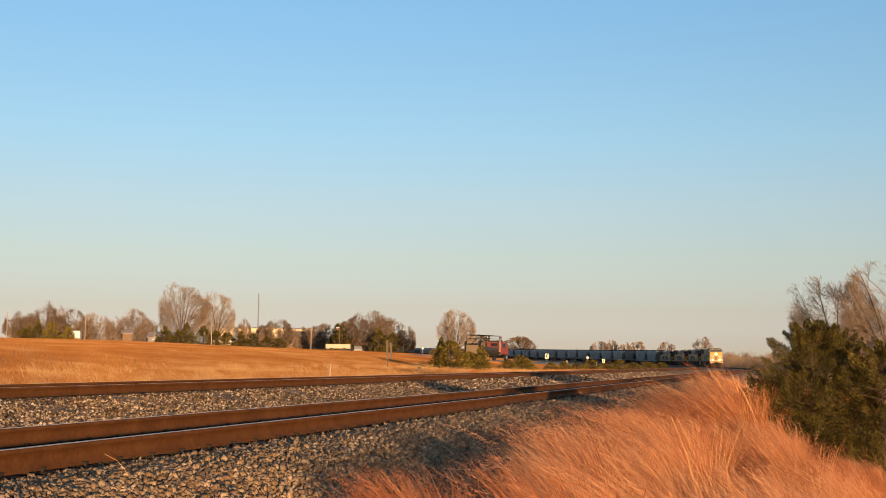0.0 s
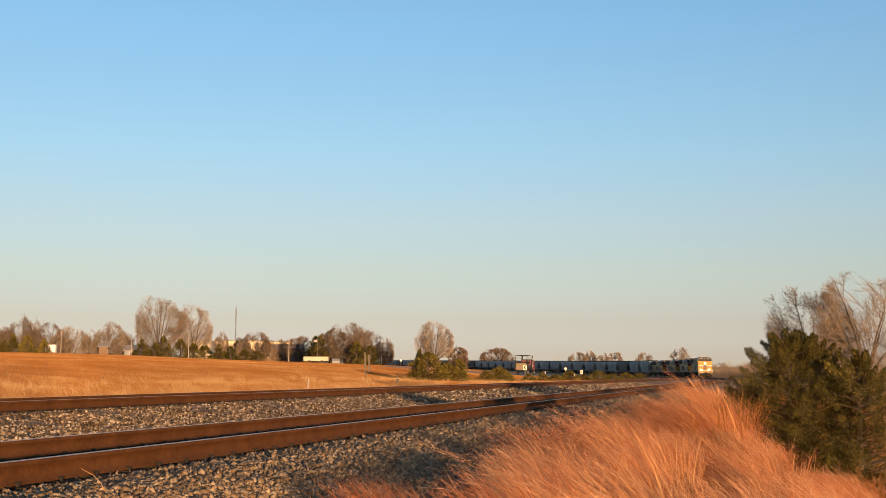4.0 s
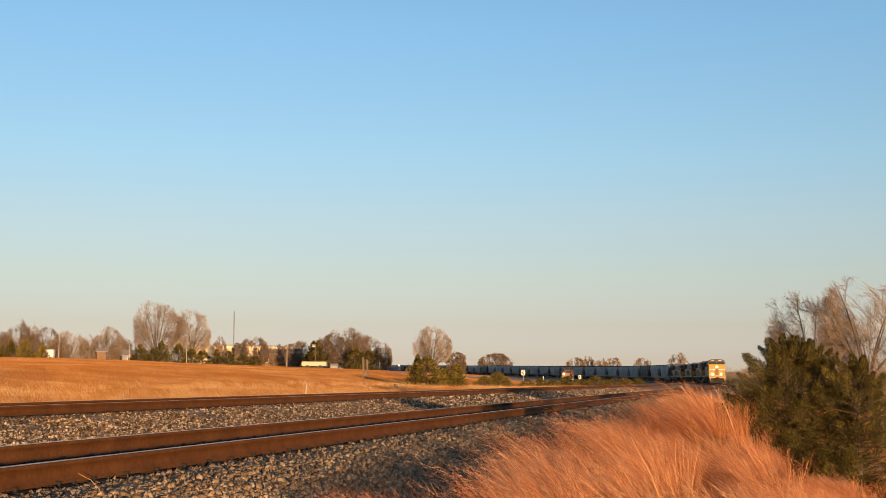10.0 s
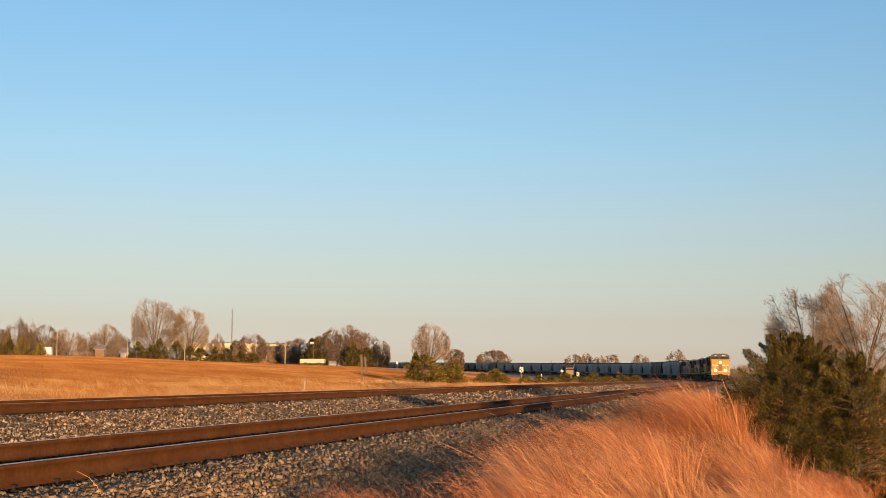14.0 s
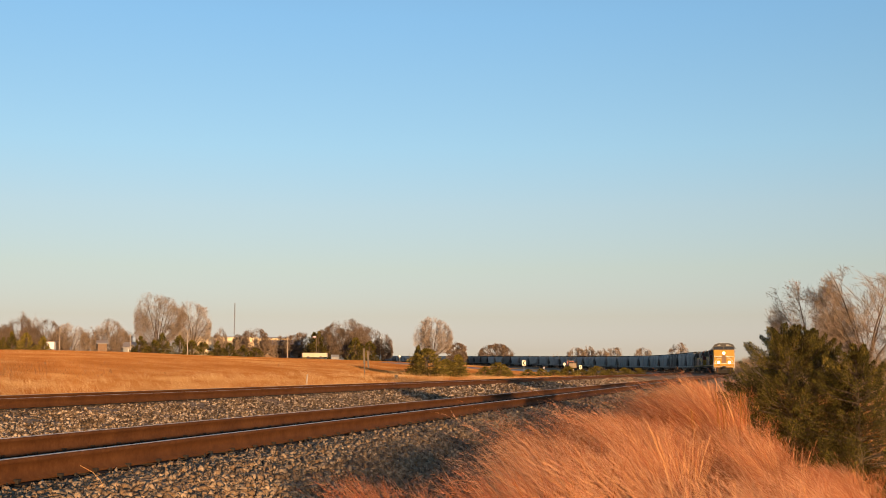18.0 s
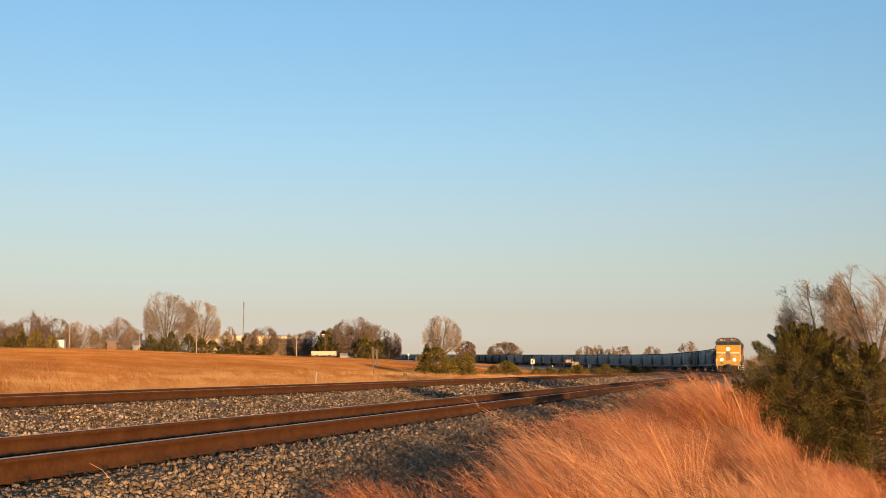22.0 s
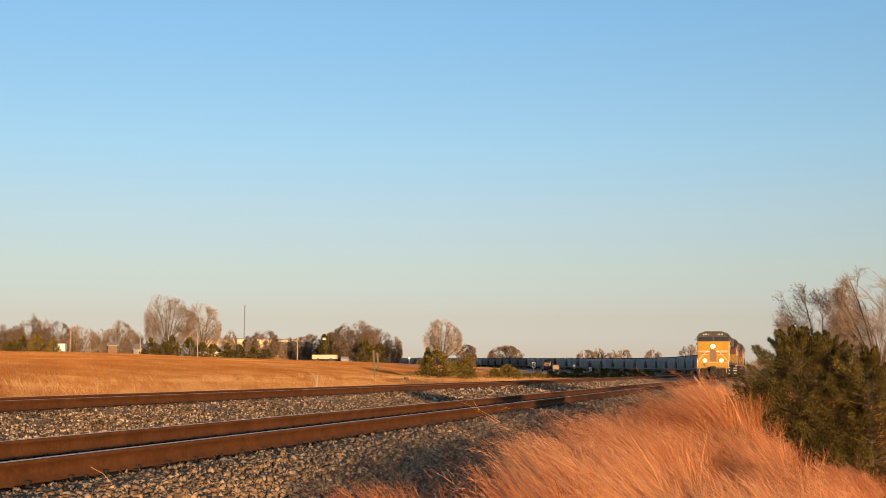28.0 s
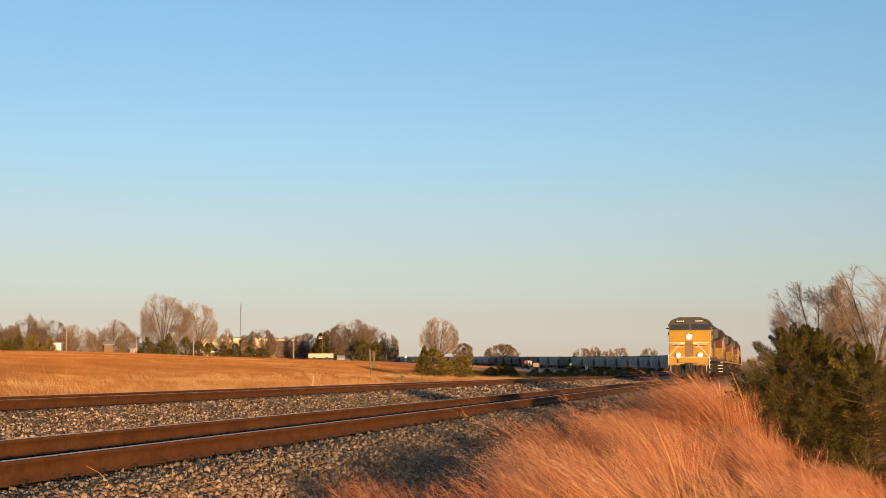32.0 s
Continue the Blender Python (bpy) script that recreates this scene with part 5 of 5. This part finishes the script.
def flagpole(x, y, top):
    z = ground_at(x, y)
    t = thing("flagpole", "grey flagpole with a small red and white flag", "flagpole", at=pose(x, y, z - 0.1))
    h = top - z
    part("pole", Geo().tube((0, 0, 0), (0, 0, h), 0.07, 0.045, n=8), SIGN_BACK, t)
    flag = part("flag", Geo().box(-0.8, -0.02, h - 0.5, -0.06, 0.02, h - 0.1), WHITE, t, "small flag blowing sideways")
    part("stripe", Geo().box(-0.8, -0.03, h - 0.42, -0.06, 0.03, h - 0.22), TRUCK_RED, flag)


flagpole(-89.2, 234.9, 7.6)


def yard_light(x, y, top):
    z = ground_at(x, y)
    t = thing("yard_light", "yard light post with a pale round head", "lamp", at=pose(x, y, z - 0.1))
    part("pole", Geo().tube((0, 0, 0), (0, 0, top - z), 0.08, 0.06, n=7), STEEL, t)
    part("lamp_head", Geo().ball((0, 0, top - z), 0.24), WHITE, t)


yard_light(-91.8, 285.9, 8.3)


def post(name, label, x, y, height, radius, mat, category="post", lean=0.0):
    t = thing(name, label, category, at=pose(x, y, ground_at(x, y) - 0.1, 0, lean, 0))
    part("shaft", Geo().tube((0, 0, 0), (0, 0, height + 0.1), radius, radius * 0.9, n=7), mat, t)
    return t


p = post("track_sign", "back of a narrow lineside sign on a grey post", -30.2, 90.2, 2.4, 0.05, SIGN_BACK, "sign", lean=-3)
part("plate", Geo().box(-0.07, -0.02, 1.3, 0.09, 0.02, 2.5), SIGN_BACK, p, "narrow grey plate")
part("plate", Geo().box(0.26, -0.02, 1.0, 0.40, 0.02, 2.3), SIGN_BACK, p, "narrow grey plate")
post("marker_post", "short pale wooden marker post in the grass", -22.6, 58.1, 0.85, 0.045, POLE, lean=5)
post("marker_post", "short pale wooden marker post in the grass", -26.4, 86.1, 0.55, 0.15, SIGN_BACK)
for x, y in ((-37.5, 176), (-34.0, 190), (-31.5, 204)):
    post("road_marker", "white roadside marker post", x, y, 1.1, 0.07, WHITE)


def chevron_sign(x, y, size=0.8, high=2.0, label="pale road sign with a black chevron"):
    t = thing("chevron_sign", label, "road sign", group="curve signs", at=pose(x, y, ground_at(x, y) - 0.1, 0, 0, 12))
    part("post", Geo().tube((0, 0.04, 0), (0, 0.04, high + size), 0.04, n=6), STEEL, t)
    plate = part("plate", Geo().box(-size * 0.42, -0.02, high, size * 0.42, 0.02, high + size * 1.2), SIGN, t)
    c = high + size * 0.6
    part("chevron", Geo().sweep([(size * 0.05, c + size * 0.5), (size * 0.32, c + size * 0.5), (-size * 0.06, c), (size * 0.32, c - size * 0.5), (size * 0.05, c - size * 0.5), (-size * 0.34, c)], -0.03, -0.022), BLACK, plate, "black arrow shape")


def diamond_sign(x, y, size=0.55, high=1.6):
    t = thing("warning_sign", "pale diamond road sign on a steel post", "road sign", at=pose(x, y, ground_at(x, y) - 0.1, 0, 0, 12))
    part("post", Geo().tube((0, 0.04, 0), (0, 0.04, high + size), 0.04, n=6), STEEL, t)
    part("plate", Geo().sweep([(0, high), (size * 0.6, high + size * 0.6), (0, high + size * 1.2), (-size * 0.6, high + size * 0.6)], -0.02, 0.02), SIGN, t)


chevron_sign(-31.8, 162.4, 0.58, 1.35)
chevron_sign(-29.5, 198.5, 0.5, 1.2)
diamond_sign(-31.8, 196.5, 0.45)


def round_sign(x, y, high=1.5, r=0.32):
    t = thing("round_sign", "small white round sign on a post", "road sign", at=pose(x, y, ground_at(x, y) - 0.1, 0, 0, 14))
    part("post", Geo().tube((0, 0.03, 0), (0, 0.03, high), 0.035, n=6), STEEL, t)
    part("disc", Geo().tube((0, -0.03, high), (0, 0.0, high), r, n=16), WHITE, t)


round_sign(-75.6, 248.9, 1.7, 0.22)
part("crossbar", Geo().box(-0.5, -0.05, 1.9, 0.5, 0.05, 2.05), WHITE, post("stand", "small white field stand by the farm trees", -130.0, 262.0, 2.4, 0.08, WHITE, "stand"))

# ---- road beyond the bushes ----
def road_line(l):
    """The road runs away from the viewer and bends left."""
    p = [(-56.9, 175.7), (-52.7, 183.1), (-48.8, 191.4), (-48.4, 207.1), (-50.3, 240.7), (-52.4, 291.9), (-54.4, 327.7), (-56.8, 352.9), (-62.3, 372.2), (-71.3, 390.4), (-84.2, 412.8)]
    k = min(max(l, 0.0), len(p) - 1.001)
    i = int(k)
    a, b, c, d = (Vector(p[min(max(j, 0), len(p) - 1)]) for j in (i - 1, i, i + 1, i + 2))
    s = k - i
    return 0.5 * (2 * b + (c - a) * s + (2 * a - 5 * b + 4 * c - d) * s * s + (3 * b - a - 3 * c + d) * s * s * s)


def build_road():
    v, f = [], []
    for k in range(0, 200):
        a, b = road_line(k * 0.05), road_line(k * 0.05 + 0.02)
        w = (b - a).normalized()
        side = Vector((-w.y, w.x))
        for o in (-4.2, -3.6, 0, 3.6, 4.2):
            q = a + side * o
            v.append((q.x, q.y, ground_at(q.x, q.y) + (0.10 if abs(o) < 4 else -0.1)))
        if k:
            f += [((k - 1) * 5 + j, (k - 1) * 5 + j + 1, k * 5 + j + 1, k * 5 + j) for j in range(4)]
    ob = new("road", bulk("road", v, f, ROAD))
    tagged(ob, "pale two-lane road curving away beyond the tracks", "road", kind="structure")


build_road()


def work_truck():
    """A long red farm truck with a tan box at its tail and an overhead frame, its front towards +y."""
    t = thing("work_truck", "long red work truck with a tan tail box and overhead frame", "truck")
    part("chassis", Geo().box(-0.55, -5.8, 0.75, 0.55, 5.4, 1.05), DARK, t)
    part("tail_box", Geo().box(-1.05, -6.0, 1.0, 1.05, -4.9, 2.35), TAN, t, "tan box with a dark frame", bevel=0.05)
    for x in (-1.2, 1.2):
        part("frame_post", Geo().box(x - 0.12, -6.05, 0.95, x + 0.12, -5.6, 3.0), DARK, t)
    part("cross_beam", Geo().box(-1.3, -6.02, 2.4, 1.3, -5.7, 2.62), DARK, t)
    part("deck", Geo().box(-1.2, -4.8, 1.05, 1.2, 2.2, 1.35), DARK, t)
    part("side_tank", Geo().sweep([(-0.9, 1.35), (0.9, 1.35), (1.1, 1.7), (0.9, 2.1), (-0.9, 2.1), (-1.1, 1.7)], -3.6, 1.6), GREY, t, bevel=0.05)
    cab = part("cab", Geo().sweep([(2.4, 1.0), (5.0, 1.0), (5.0, 2.2), (4.4, 3.0), (2.4, 3.0)], -1.25, 1.25, axis="x"), TRUCK_RED, t, bevel=0.07)
    part("hood", Geo().box(-1.0, 5.0, 1.0, 1.0, 6.0, 2.0), TRUCK_RED, t, bevel=0.08)
    for s in (-1, 1):
        part("side_window", Geo().box(s * 1.245, 2.9, 2.1, s * 1.265, 4.2, 2.75), GLASS, cab)
        part("tail_light", Geo().box(s * 1.0 - 0.1, -6.06, 1.1, s * 1.0 + 0.1, -5.99, 1.3), TRUCK_RED, t)
        for y in (-5.0, -3.8, 4.8):
            w = part("wheel", Geo().tube((s * 0.85, y, 0.52), (s * 1.2, y, 0.52), 0.52, n=14), BLACK, t)
            part("rim", Geo().tube((s * 1.19, y, 0.52), (s * 1.22, y, 0.52), 0.26, n=10), STEEL, w)
    part("rear_window", Geo().box(-0.6, 2.37, 2.3, 0.6, 2.41, 2.8), GLASS, cab)
    g = Geo()
    for s in (-1.15, 1.15):
        rail_tube(g, [(s, -5.6, 2.9), (s, -5.6, 3.95), (s, 1.9, 3.95), (s, 1.9, 1.3)], 0.045)
        rail_tube(g, [(s, -5.6, 3.45), (s, 1.9, 3.45)], 0.04)
    for y in (-5.6, -3.1, -0.6, 1.9):
        rail_tube(g, [(-1.15, y, 3.95), (1.15, y, 3.95)], 0.06)
    part("overhead_frame", g, DARK, t, "dark pipe frame over the body")
    part("gantry", Geo().box(-1.15, 2.6, 3.0, 1.15, 3.4, 3.25).box(-1.15, 2.6, 3.25, -0.95, 2.8, 3.9).box(0.95, 2.6, 3.25, 1.15, 2.8, 3.9), GREY, t, "grey steel gantry over the cab")
    part("exhaust_stack", Geo().tube((1.1, 2.25, 1.0), (1.1, 2.25, 3.7), 0.08, n=8), STEEL, t, "pale exhaust stack")
    return t


truck = work_truck()


# ---- brown thicket along the far side of the line and woods on the horizon ----
def fallen_straw():
    t = thing("straw", "single dry straw leaning beside the rail", "straw", at=pose(-4.25, 7.3, -0.17))
    g = Geo()
    rail_tube(g, [(0, 0, 0), (-0.03, 0.0, 0.05), (-0.10, 0.02, 0.10), (-0.20, 0.03, 0.14)], 0.0022)
    part("stem", g, PALE_STRAW, t)


fallen_straw()


def far_woods():
    rng = np.random.default_rng(77)
    thicket, woods = [], []

    def bush(segs, x, y, h, w, n, r):
        z = ground_at(x, y)
        for _ in range(n):
            b = np.array([x + rng.normal(0, 0.12) * w, y + rng.normal(0, 0.12) * w, z + h * rng.uniform(0.0, 0.3)])
            m = b + np.array([rng.normal(0, 0.22) * w, rng.normal(0, 0.22) * w, h * rng.uniform(0.2, 0.4)])
            e = m + (m - b) * (0.6, 0.6, 0.8) + rng.normal(0, 0.08, 3) * w
            segs.append((*b, *m, r, r * 0.7))
            segs.append((*m, *e, r * 0.7, r * 0.3))

    for _ in range(400):
        l, u = rng.uniform(195, 700), -rng.uniform(11, 46)
        x, y, _ = on_track(l, u)
        bush(thicket, x, y, rng.uniform(3.2, 6.0), rng.uniform(3, 5.5), 34, 0.05)
    for _ in range(330):
        a, d = rng.uniform(-0.2, 0.85), rng.uniform(820, 1500)
        x, y = -d * math.sin(a), d * math.cos(a)
        if abs(float(side_of_track(x, y))) > 30:
            bush(woods, x, y, rng.uniform(5, 9), rng.uniform(7, 12), 22, 0.16)
    ob = new("thicket", limbs(thicket, TWIG, "thicket"))
    tagged(ob, "brown leafless thicket beside the bend in the line", "thicket", kind="stuff")
    ob = new("far_woods", limbs(woods, TWIG, "far_woods"))
    tagged(ob, "hazy brown bare woods along the horizon", "woods", kind="stuff")


far_woods()


# ---- what moves ----
def motions():
    for ob, trail, half in TRAIN:
        walk(ob, train_rows(trail, half))
    for ws in lead_wheels:
        rest = ws.matrix_basis.copy()
        rows = []
        for k in range(161):
            rows.append((k * 0.2, rest @ Matrix.Rotation((FRONT - front_at(k * 0.2)) / 0.53, 4, "X")))
        walk(ws, rows)
    # the truck drives away along the road and round its bend: seconds, stretch of the road
    spots = ((0, 1.98), (1, 2.65), (2, 3.12), (3, 3.88), (7, 5.12), (10, 6.2), (14, 6.9), (17, 7.05), (19, 7.35), (21, 8.0), (24, 8.4), (28, 9.2), (30, 9.5), (32, 9.75))
    rows = []
    for k in range(33):
        l = float(np.interp(k, [p[0] for p in spots], [p[1] for p in spots]))
        a, b = road_line(l), road_line(l + 0.03)
        w = b - a
        q = a + Vector((w.y, -w.x)).normalized() * 1.9
        rows.append((k, pose(q.x, q.y, ground_at(q.x, q.y) + 0.1, 0, 0, math.degrees(math.atan2(-w.x, w.y)))))
    walk(truck, rows)
    # wind in the grass, the cedars and the near trees
    for ob, rest, swing, period, phase in SWAYING:
        rows = []
        n = 40
        for k in range(n + 1):
            t = 32.0 * k / n
            a = swing * (math.sin(6.283 * t / period / 1.7 + phase) + 0.5 * math.sin(6.283 * t / period / 0.83 + 2.1 * phase))
            rows.append((t, rest @ Matrix.Rotation(radians(-a), 4, "Y") @ Matrix.Rotation(radians(0.4 * a), 4, "X")))
        walk(ob, rows)


motions()
